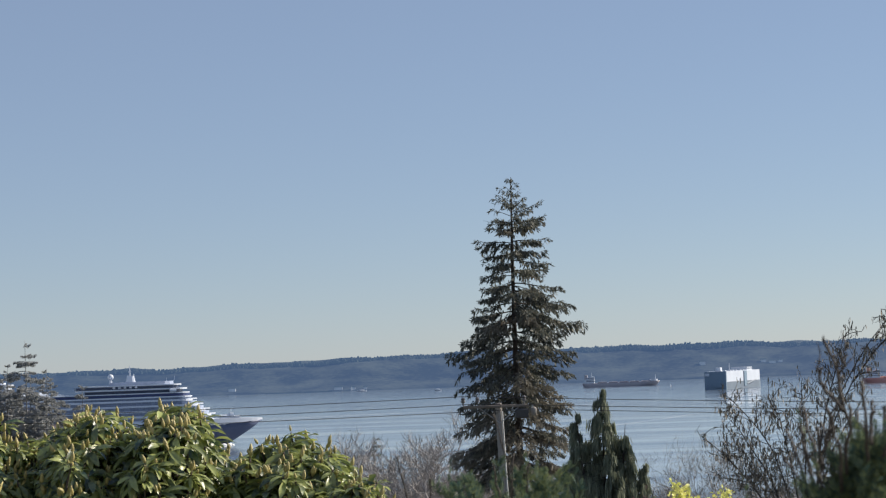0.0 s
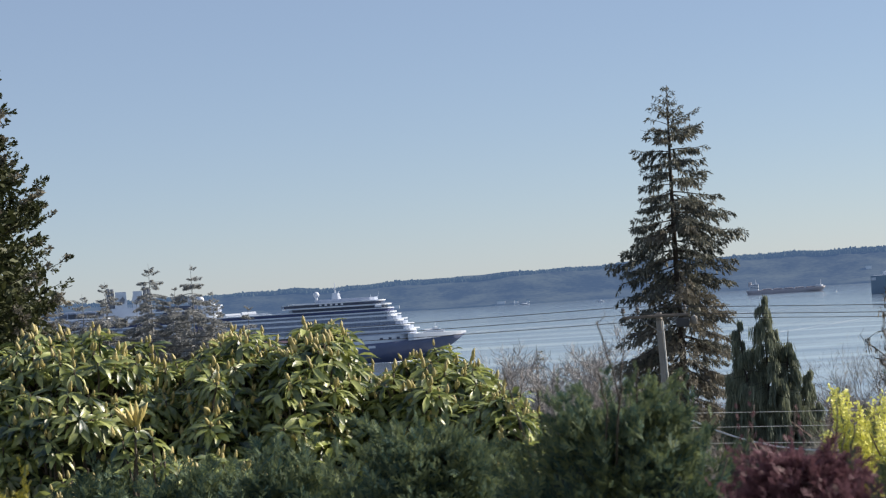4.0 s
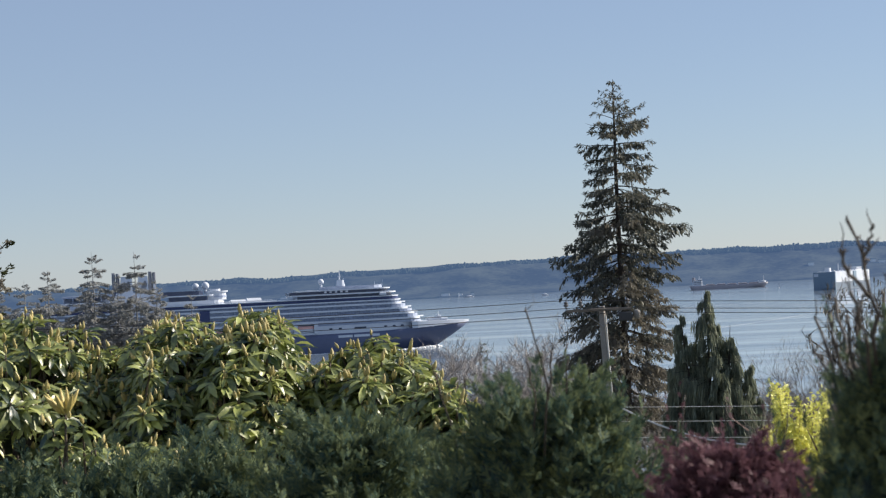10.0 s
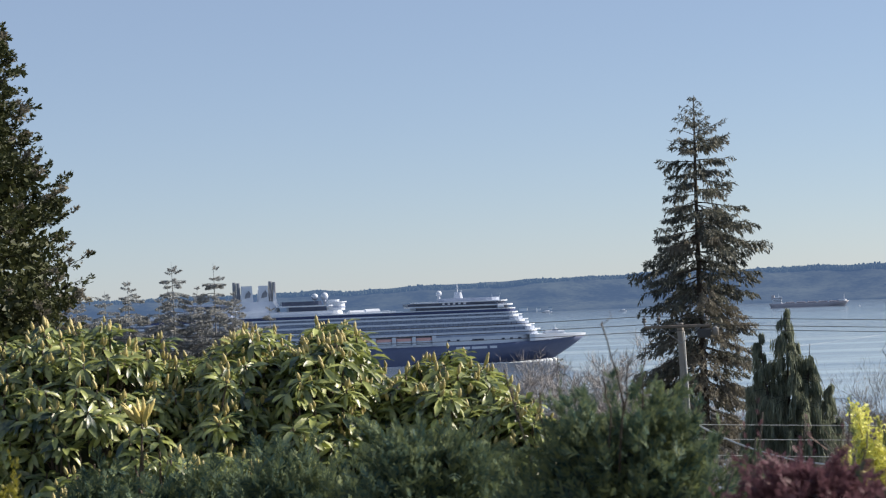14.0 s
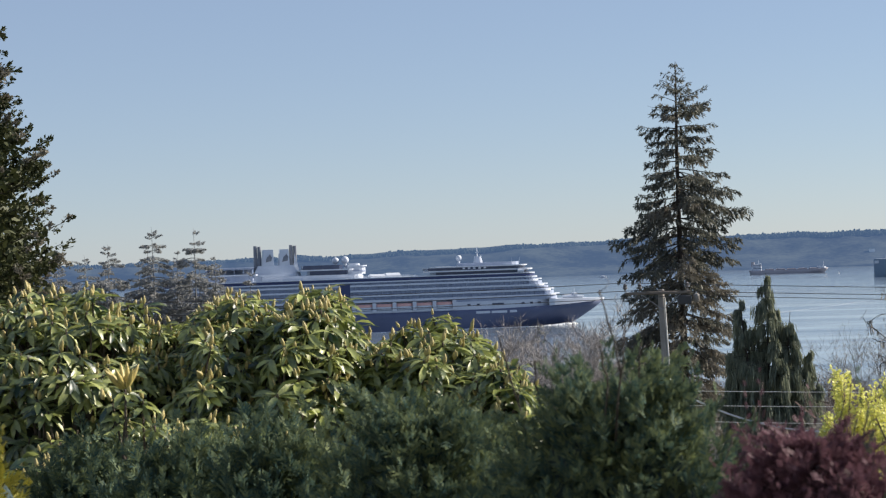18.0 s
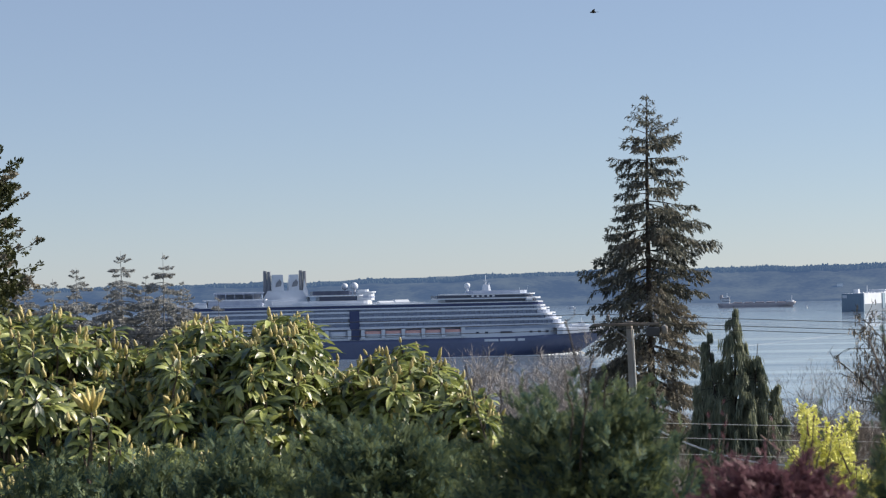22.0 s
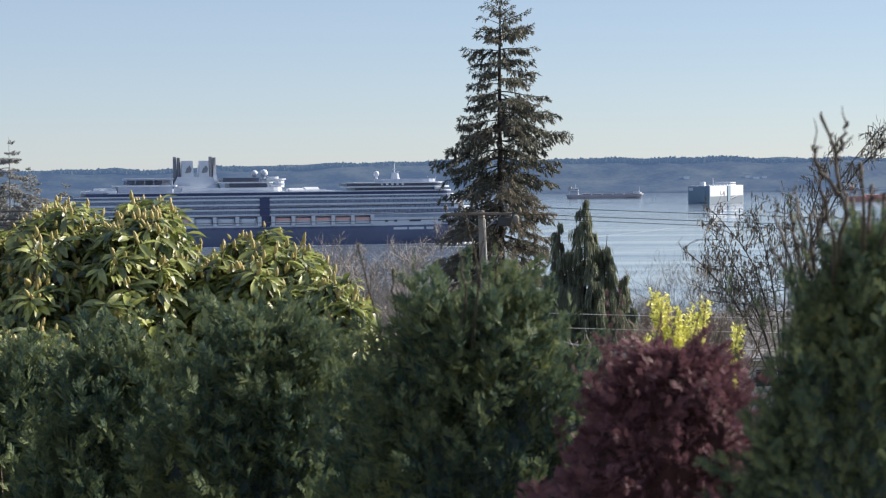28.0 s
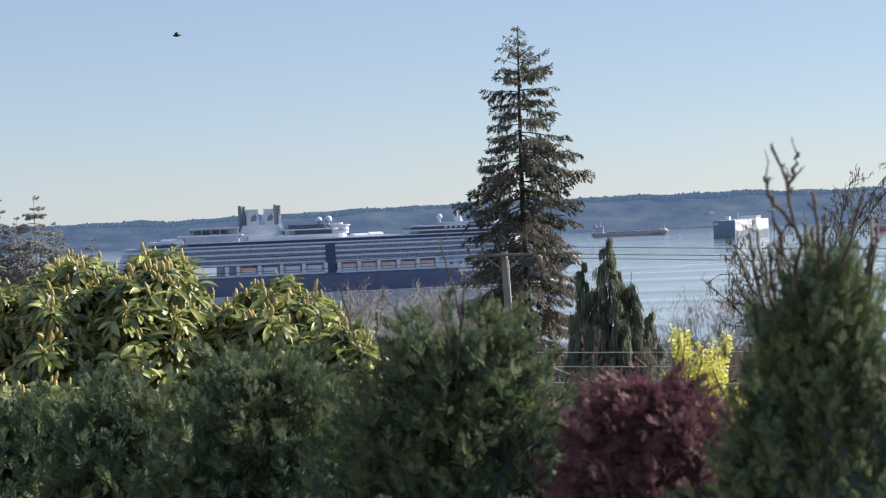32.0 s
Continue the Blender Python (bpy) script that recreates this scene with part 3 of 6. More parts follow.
def build_cruise_ship():
    s = thing("cruise_ship", (-6.7, 1304, 0), "long white cruise ship with dark blue hull, under way", "ship", rz=14)
    P = lambda name, g, m, label="", smooth=False, parent=None: part(name, g, m, parent or s, label, smooth)
    hull = P("hull", hull_mesh(304, 32, [-3, 0, 3, 6, 9, 12.2], 24, 48, 3.4), M_SHIPBLUE, "dark blue steel hull", True)
    # white strake above the blue hull, up to the promenade
    g = Geo()
    g.prism(plan(-300, -28, 15.9, 34, 5, 13), 12.2, 13.0)
    P("strake", g, M_SHIPWHITE)
    g = Geo().prism(plan(-101, -31, 15.5, 26, 0, 13), 13.0, 17.4)
    fore = P("fore_house", g, M_SHIPWHITE, "white fore part with a row of ports")
    for x in (-92, -86, -76, -74.6, -73.2, -71.8, -70.4, -57, -51.5, -46.2):
        part("port", Geo().box((x, -15.45 + max(0, (x + 62) * 0.06), 15.2), (1.9, 0.9, 1.2)), M_SHIPGLASS, fore)
    # bow bulwark and foredeck
    v, f = [], []
    xs = np.linspace(-40, -0.3, 12)
    for x in xs:
        b = 16 * min(1, (max(-x, 0) / 36) ** 0.6)
        zb, zt = 12.0 + 3.5 * (max(x + 85, 0) / 85) ** 2, 17.2 - 0.5 * (x + 40) / 40
        for y, z in ((-b, zb), (-b, zt), (-b + 0.5, zt), (b - 0.5, zt), (b, zt), (b, zb)):
            v.append((x, y, z))
    for i in range(len(xs) - 1):
        f += [(i * 6 + k, (i + 1) * 6 + k, (i + 1) * 6 + k + 1, i * 6 + k + 1) for k in range(5)]
    P("bulwark", Geo().add(v, f), M_SHIPWHITE, "white bow bulwark")
    g = Geo()
    for x, w, h in ((-24, 7, 2.2), (-17, 5, 1.6), (-20, 2.4, 3.4)):
        g.box((x, 0, 17.0 + h / 2), (w, 8, h), 0, 0.5)
    P("mooring_gear", g, M_SHIPWHITE)
    P("foremast", Geo().tube([(-20, 0, 17), (-20, 0, 23)], [0.25, 0.12], 6), M_SHIPWHITE)
    # boat bays along the side; the grey-blue block behind has their shade painted in
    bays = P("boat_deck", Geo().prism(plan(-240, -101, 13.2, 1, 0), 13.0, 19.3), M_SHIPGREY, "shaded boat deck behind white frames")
    edges = [-237, -230, -216.5, -202.5, -188.3, -174.2, -165.6, -152.6, -139.8, -127.0, -114.3, -101.5]
    for x in edges:
        for side in (-1, 1):
            part("davit", Geo().box((x, side * 16.4, 16.1), (2.3, 2.6, 6.4), 0, 0.3), M_SHIPWHITE, bays)
    for side in (-1, 1):
        part("boat_deck_edge", Geo().box((-169, side * 15.2, 19.5), (138, 1.8, 0.9)), M_SHIPWHITE, bays)
        part("boat_deck_sill", Geo().box((-169, side * 15.3, 13.1), (138, 1.4, 1.0)), M_SHIPWHITE, bays)
    boat = Geo().add(*boat_form(11.4, 4.2))
    lid = Geo().add(*boat_form(11.0, 4.1, True))
    tender_hull, tender_lid = boat.mesh("lower_hull", M_SHIPWHITE), lid.mesh("canopy", M_ORANGE)
    white_lid = lid.mesh("canopy", M_SHIPWHITE)
    for i, x in enumerate([-223.2, -209.5, -195.4, -181.2, -159.1, -146.2, -133.4, -120.6, -107.9]):
        for side in (-1, 1):
            h = new("lifeboat", tender_hull)
            h.parent, h.matrix_basis = s, pose(x, side * 15.3, 15.1)
            tagged(h, "orange-topped lifeboat in its bay" if i in (0, 4, 5, 6, 7, 8) else "white lifeboat in its bay")
            c = new("canopy", tender_lid if i in (0, 4, 5, 6, 7, 8) else white_lid)
            c.parent, c.matrix_basis = h, pose(0, 0, 0.95)
            c.scale = (1, 1, 0.95)
    # balcony decks, stepped at the bow; recess shade is the grey-blue of solid blocks
    fronts = [-31, -34.5, -38.6, -42.5]
    for i, front in enumerate(fronts):
        z = 19.4 + i * 3.25
        if i == 0:
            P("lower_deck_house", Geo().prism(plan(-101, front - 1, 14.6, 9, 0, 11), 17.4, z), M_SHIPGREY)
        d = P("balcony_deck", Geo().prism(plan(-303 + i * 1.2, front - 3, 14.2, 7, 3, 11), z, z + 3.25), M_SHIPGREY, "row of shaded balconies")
        part("balcony_front", Geo().prism(plan(-304 + i * 1.2, front - 1.5, 15.9, 8, 4, 13), z, z + 1.15), M_SHIPWHITE, d, "white balcony front")
        g = Geo()
        for x in np.arange(-300 + i * 1.2, front - 11, 3.1):
            for side in (-1, 1):
                g.box((x, side * 14.9, z + 2.1), (0.22, 1.5, 2.1))
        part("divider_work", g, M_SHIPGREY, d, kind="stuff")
        part("front_cap", Geo().prism(plan(front - 12, front + 1.2, 9.5, 8, 0, 9), z + 0.9, z + 1.5), M_SHIPWHITE, d)
    # lido deck: navy band of glass, white edges
    lido = P("lido_deck", Geo().prism(plan(-284, -46, 14.8, 8, 3, 11), 32.4, 34.2), M_SHIPNAVY, "navy band of windows")
    part("lido_edge", Geo().prism(plan(-292, -44.5, 15.8, 8, 3, 13), 31.6, 32.4), M_SHIPWHITE, lido)
    part("lido_top", Geo().prism(plan(-270, -46, 15.4, 8, 3, 13), 34.2, 34.8), M_SHIPWHITE, lido)
    part("atrium_column", Geo().box((-170.6, 0, 21.6), (6.2, 32.4, 18.4)), M_SHIPNAVY, lido, "tall dark glass column")
    # forward upper decks with the bridge
    up = P("bridge_deck", Geo().prism(plan(-112, -50, 13.6, 8, 0, 11), 34.8, 36.6), M_SHIPGLASS, "dark bridge windows")
    part("bridge_roof", Geo().prism(plan(-116, -47.5, 15.2, 8, 0, 13), 36.6, 37.5), M_SHIPWHITE, up)
    part("bridge_wing", Geo().box((-58, 0, 36.0), (4, 35, 1.8), 0, 0.4), M_SHIPWHITE, up)
    sun_deck = P("sun_deck", Geo().prism(plan(-117, -52, 12.4, 8, 0, 11), 37.5, 39.3), M_SHIPGLASS)
    part("sun_deck_roof", Geo().prism(plan(-112, -51, 13.6, 8, 0, 13), 39.3, 40.0), M_SHIPWHITE, sun_deck)
    part("crow_nest", Geo().prism(plan(-96, -56, 9.5, 10, 3, 9), 40.0, 41.9), M_SHIPGREY, sun_deck)
    for x in np.arange(-94, -77, 3.4):
        part("window", Geo().box((x, -12.5, 38.6), (1.5, 0.4, 1.1)), M_SHIPWHITE, sun_deck)
    mast = P("radar_mast", Geo().prism(plan(-85.5, -79.5, 2.2, 2, 1, 5), 41.9, 46.0, 0.3), M_SHIPWHITE, "white radar mast")
    part("mast_pole", Geo().tube([(-83, 0, 46), (-83, 0, 52)], [0.5, 0.2], 6), M_SHIPWHITE, mast)
    part("yard", Geo().box((-83, 0, 48.4), (1.0, 7, 0.6)), M_SHIPWHITE, mast)
    part("radar_bar", Geo().box((-80.5, 0, 46.6), (0.6, 5, 0.6)), M_SHIPWHITE, mast)
    ball = lambda x, y, z, r: Geo().turned([(r * math.sin(a), -r * math.cos(a)) for a in np.linspace(0.15, math.pi - 0.05, 9)], (x, y, z), 14)
    for x, z, r in ((-95, 45.3, 1.9),):
        P("radome", ball(x, 0, z, r), M_SHIPWHITE, "white radome", True)
        P("radome_stand", Geo().tube([(x, 0, 41), (x, 0, z - r + 0.2)], [0.9, 0.7], 8), M_SHIPWHITE)
    P("aerial", Geo().tube([(-56, 0, 40), (-55, 0, 45)], [0.15, 0.06], 5), M_SHIPWHITE)
    P("aerial", Geo().tube([(-60, 3, 40), (-60, 3, 44)], [0.15, 0.06], 5), M_SHIPWHITE)
    # pool roof
    for x0, x1, h in ((-153, -142, 36.0), (-143, -134, 36.6)):
        g, v, f = Geo(), [], []
        for i in range(9):
            a = math.pi * i / 8
            for x in (x0, x1):
                v.append((x, -9 * math.cos(a), 34.7 + (h - 34.0) * math.sin(a)))
        f = [(2 * i, 2 * i + 1, 2 * i + 3, 2 * i + 2) for i in range(8)] + [tuple(range(0, 18, 2)), tuple(range(1, 18, 2))[::-1]]
        P("pool_roof", g.add(v, f), M_SHIPWHITE, "white sliding pool roof")
    # midship house
    mid = P("midship_house", Geo().prism(plan(-222, -157, 11.5, 7, 0, 9), 34.8, 37.4), M_SHIPWHITE, "white midship house")
    part("house_window_band", Geo().prism(plan(-192, -167, 10.6, 2, 0, 7), 37.4, 40.2), M_SHIPGLASS, mid)
    part("house_roof", Geo().prism(plan(-200, -162, 11.6, 5, 0, 9), 40.2, 41.0), M_SHIPWHITE, mid)
    part("upper_house", Geo().prism(plan(-196, -170, 8.6, 3, 0, 7), 41.0, 43.6), M_SHIPGLASS, mid)
    tow = P("lift_tower", Geo().prism(plan(-168, -155.5, 8, 5, 0, 9), 37.4, 42.2), M_SHIPWHITE)
    part("tower_window_band", Geo().prism(plan(-164, -155.2, 8.2, 5, 0, 9), 39.0, 40.0), M_SHIPGREY, tow)
    part("tower_roof", Geo().prism(plan(-168, -154.4, 8.8, 6, 0, 9), 42.2, 42.9), M_SHIPWHITE, tow)
    part("tower_top", Geo().prism(plan(-166, -159, 4, 3, 0, 7), 42.9, 44.2), M_SHIPWHITE, tow)
    for x, z, r in ((-174.5, 46.2, 2.2), (-168.3, 46.5, 2.4)):
        P("radome", ball(x, 0, z, r), M_SHIPWHITE, "white radome", True)
        P("radome_stand", Geo().tube([(x, 0, 42), (x, 0, z - r + 0.2)], [1.1, 0.9], 8), M_SHIPWHITE)
    # the pair of funnels, with dark pipes and a dark oval mark
    base = P("funnel_base", Geo().prism(plan(-231, -196, 8, 4, 4, 9), 34.8, 39.0, 0.06), M_SHIPWHITE)
    part("funnel_skirt", Geo().prism([(-227, -5.5), (-198.5, -5.5), (-198.5, 5.5), (-227, 5.5)], 39.0, 44.5, 0.22), M_SHIPWHITE, base)
    for x0, x1, pipes in ((-221.6, -213.4, (-225.2, -222.7)), (-210.6, -203.6, (-202.6, -200.2))):
        fun = P("funnel", Geo().prism([(x0, -4.5), (x1, -4.5), (x1, 4.5), (x0, 4.5)], 39.0, 54.6, 0.2), M_SHIPWHITE, "white slab-sided funnel")
        for k, xx in enumerate(pipes):
            part("exhaust_pipe", Geo().tube([(xx, 0, 39.2), (xx, -0.4, 57.2 - 0.5 * k)], [1.3, 1.15], 10), M_PIPE, fun, "dark exhaust pipe")
        part("mark", Geo().prism([(-1.9, -2.4), (1.6, -1.9), (2.2, 0.4), (0.9, 2.6), (0.1, 1.4), (-1.0, 0.6)], -0.3, 0.3), M_PIPE, fun).matrix_basis = pose((x0 + x1) / 2 + 0.3, -4.05, 49.2, 88, 0, 0)
        part("fin", Geo().add([(x1 + 2, -2, 39), (x1 + 6.5, -2, 39), (x1 + 3, -2, 52), (x1 + 2, 2, 39), (x1 + 6.5, 2, 39), (x1 + 3, 2, 52)], [(0, 1, 2), (5, 4, 3), (0, 3, 4, 1), (1, 4, 5, 2), (2, 5, 3, 0)]), M_SHIPWHITE, fun)
    # aft sports deck: a netted frame on posts
    aft = P("sports_court", Geo().prism(plan(-262, -226, 10.5, 2, 0, 5), 34.8, 38.6), M_SHIPGREY)
    part("court_deck", Geo().prism(plan(-264, -224, 11.5, 2, 0, 5), 38.6, 39.4), M_SHIPWHITE, aft)
    part("court_frame", Geo().box((-242, -8, 43.0), (30, 0.5, 0.8)).box((-242, 8, 43.0), (30, 0.5, 0.8)).box((-257, 0, 43.0), (0.6, 16, 0.8)).box((-227.5, 0, 43.0), (0.6, 16, 0.8)), M_SHIPGREY, aft)
    part("court_roof", Geo().box((-242, 0, 43.5), (31, 17, 0.7), 0, 0.2), M_SHIPGREY, aft, "grey roof over the sports court")
    part("court_screen", Geo().box((-242, 6.5, 41.2), (29, 0.4, 3.4)), M_SHIPGREY, aft)
    for x in np.linspace(-256.5, -227.8, 6):
        for y in (-8, 8):
            part("court_post", Geo().tube([(x, y, 39.4), (x, y, 43)], [0.3, 0.3], 6), M_SHIPGREY, aft)
    g = Geo()
    for i, (x0, x1) in enumerate(((-284, -262), (-276, -262))):
        g.prism(plan(x0, x1, 13 - i * 2, 1, 3, 7), 34.8 + i * 1.4, 36.2 + i * 1.4)
    P("stern_terrace", g, M_SHIPWHITE)
    # writing that cannot be read on the hull
    for x, w in ((-83, 9), (-72.5, 10), (-63.5, 4.6)):
        P("letter_bar", Geo().box((x, -15.95, 10.3), (w, 0.3, 1.5)), M_SHIPWHITE)
    P("letter_bar", Geo().box((-24, -11.4, 13.6), (6, 0.4, 0.7), 0.55), M_SHIPWHITE)
    # rail along the top
    g = Geo()
    for side in (-1, 1):
        g.box((-200, side * 15.5, 35.6), (150, 0.12, 0.2))
        g.box((-200, side * 15.5, 35.15), (150, 0.1, 0.12))
    P("rail", g, M_SHIPWHITE)
    # the foam that she pushes along
    r = random.Random(2)
    g = Geo()
    for i in range(70):
        t = i / 70
        x = -21 - 34 * t + r.uniform(-1, 1)
        y = -(2 + 14.5 * min(1, t * 1.25) ** 0.65) - r.uniform(0, 1.6)
        h = (1.5 * (1 - t) ** 1.3 + 0.2) * r.uniform(0.5, 1.2)
        for sgn in (1, -1):
            g.turned([(1.5 * (1 - 0.4 * t), -0.3), (1.0, h * 0.6), (0.3, h)], (x, y * sgn, 0), 6)
    for i in range(120):
        t = i / 120
        g.turned([(1.8, -0.2), (1.2, 0.22), (0.4, 0.35)], (-55 - 250 * t, -16.2 - r.uniform(0, 1.5 + 4 * t), 0), 5)
    tagged(P("bow_wave", g, M_FOAM, "white bow wave", True), kind="stuff")
    return s


def boat_form(length, beam, roofed=False):
    """A small boat hull, or the canopy over it, along x."""
    v, f, k = [], [], 9
    prof = [(0.0, -1.5), (0.75, -1.0), (1.0, 0.9)] if not roofed else [(1.0, 0.0), (0.92, 0.9), (0.5, 1.75), (0.0, 1.95)]
    xs = np.linspace(-0.5, 0.5, k)
    for x in xs:
        w = (1 - abs(2 * x) ** 3.2) ** 0.6 if abs(x) < 0.5 else 0.05
        for q, z in prof:
            v.append((x * length, -q * beam / 2 * w, z))
        for q, z in prof[::-1]:
            v.append((x * length, q * beam / 2 * w, z))
    m = 2 * len(prof)
    for i in range(k - 1):
        f += [(i * m + c, (i + 1) * m + c, (i + 1) * m + (c + 1) % m, i * m + (c + 1) % m) for c in range(m)]
    f += [tuple(range(m)), tuple(range((k - 1) * m, k * m))[::-1]]
    return v, f


def build_freighter(name, place, rz, hull_mat, label, length=150, boxes=True):
    s = thing(name, place, label, "ship", "ships at anchor", rz=rz)
    part("hull", hull_mesh(length, 24, [-2, 0, 4, 7.2], 7, 22, 1.4, 3), hull_mat, s, smooth=True)
    h = part("bridge_house", Geo().prism(plan(-length + 6, -length + 22, 10, 1.5, 0, 5), 7, 17.5), M_SHIPWHITE, s, "pale bridge house")
    for z in (10.2, 13, 15.8):
        part("windows", Geo().prism(plan(-length + 6.5, -length + 22.3, 10.2, 1.5, 0, 5), z, z + 0.9), M_SHIPGLASS, h)
    part("bridge_wings", Geo().box((-length + 19, 0, 18.2), (5, 24, 1.8), 0, 0.3), M_SHIPWHITE, h)
    part("funnel", Geo().prism(plan(-length + 4, -length + 10, 3, 1, 1, 5), 14, 22, 0.1), hull_mat, s)
    part("mast", Geo().tube([(-length + 17, 0, 19), (-length + 17, 0, 26)], [0.5, 0.25], 6), M_SHIPWHITE, s)
    part("foremast", Geo().tube([(-8, 0, 8), (-8, 0, 20)], [0.7, 0.4], 6), M_SHIPWHITE, s)
    part("forecastle", Geo().prism(plan(-18, -4, 8.5, 8, 0, 7), 8, 11.0), M_SHIPWHITE if boxes else hull_mat, s)
    for i in range(5):
        x = -length + 36 + i * (length - 62) / 4
        part("hatch", Geo().box((x, 0, 8.2), ((length - 62) / 5.2, 16, 2.0), 0, 0.3), hull_mat, s)
    return s


def build_car_carrier():
    s = thing("car_carrier", (361, 2813, 0), "box-shaped vehicle carrier, dark stern and sunlit white side", "ship", "ships at anchor", rz=66)
    # x runs forward from the stern
    o = [(0, -15.5), (172, -15.5), (190, -12), (202, -3), (202, 3), (190, 12), (172, 15.5), (0, 15.5)]
    part("hull", Geo().prism(o, -2, 10.5), M_PALEHULL, s, "pale blue-grey lower hull")
    part("upper_hull", Geo().prism([(2.5, -15.4), (172, -15.4), (188, -11.8), (198, -3), (198, 3), (188, 11.8), (172, 15.4), (2.5, 15.4)], 10.5, 25.5), M_SHIPWHITE, s, "sunlit white upper hull")
    st = part("stern_plate", Geo().prism([(-0.8, -15.7), (2.4, -15.7), (2.4, 15.7), (-0.8, 15.7)], -2, 25.2), M_GREENHULL, s, "dark green-blue stern")
    part("stern_ramp", Geo().box((-1.4, -4.5, 11), (1.0, 11, 17), 0, 0.2), M_GREENHULL, st)
    part("stern_notch", Geo().box((-1.2, 11.5, 21), (0.8, 6, 4)), M_SHIPWHITE, st)
    part("side_ramp", Geo().box((96, -16.0, 14), (14, 1.2, 22), 0, 0.2), M_GREENHULL, s, "dark side ramp")
    part("ramp_stay", Geo().tube([(101, -17, 6), (140, -20, 12)], [0.6, 0.6], 6), M_GREYHULL, s)
    d = part("top_house", Geo().prism(plan(120, 150, 12, 3, 0, 5), 25.5, 30), M_SHIPWHITE, s)
    part("bridge_windows", Geo().prism(plan(121, 150.4, 12.2, 3, 0, 5), 27.6, 28.6), M_SHIPGLASS, d)
    part("funnel", Geo().prism(plan(14, 24, 3.5, 1, 1, 5), 25.5, 31, 0.1), M_SHIPWHITE, s)
    part("mast", Geo().tube([(70, 0, 25), (70, 0, 36)], [0.7, 0.4], 6), M_SHIPWHITE, s)
    for x in (8, 34, 46, 62, 84, 100, 112):
        part("vent", Geo().box((x, -11, 26.1), (4, 4, 1.6), 0, 0.3), M_SHIPWHITE, s)
    return s


SHIP = build_cruise_ship()
build_freighter("bulk_freighter", (358, 3555, 0), 0, M_REDHULL, "rust-red bulk freighter at anchor off the far shore", 138)
build_freighter("bulk_freighter", (760, 2960, 0), 6, M_ORANGEHULL, "orange-red bulk freighter at anchor", 165, False)
build_car_carrier()


def build_small_boat(x, y, s):
    b = thing("small_boat", (x, y, 0), "small white motor boat on the inlet", "boat", "small boats")
    v, f = boat_form(9 * s, 3 * s)
    part("hull", Geo().add(np.array(v) + (0, 0, 1.0), f), M_SHIPWHITE, b)
    v, f = boat_form(4.5 * s, 2.2 * s, True)
    part("cabin", Geo().add(np.array(v) + (0, 0, 1.8), f), M_SHIPWHITE, b)


def build_buoy(x, y):
    b = thing("buoy", (x, y, 0), "small pale buoy on the water", "buoy")
    part("float", Geo().turned([(1.2, -0.5), (1.6, 0.4), (1.2, 1.0)], (0, 0, 0), 10), M_SHIPWHITE, b)
    part("post", Geo().tube([(0, 0, 1), (0, 0, 4)], [0.5, 0.3], 8), M_SHIPWHITE, b)


for q in ((-205, 4250, 2.4), (-40, 3900, 1.5)):
    build_small_boat(*q)
build_buoy(352, 3330)


# ---- trees, hedge and shrubs ----
def limb_points(start, az, length, rise, droop, k=6, curl=0.35):
    s = np.linspace(0, 1, k)
    out = length * s
    z = rise * length * s - droop * length * s ** 2 + curl * droop * length * s ** 4
    return np.c_[start[0] + np.cos(az) * out, start[1] + np.sin(az) * out, start[2] + z], s


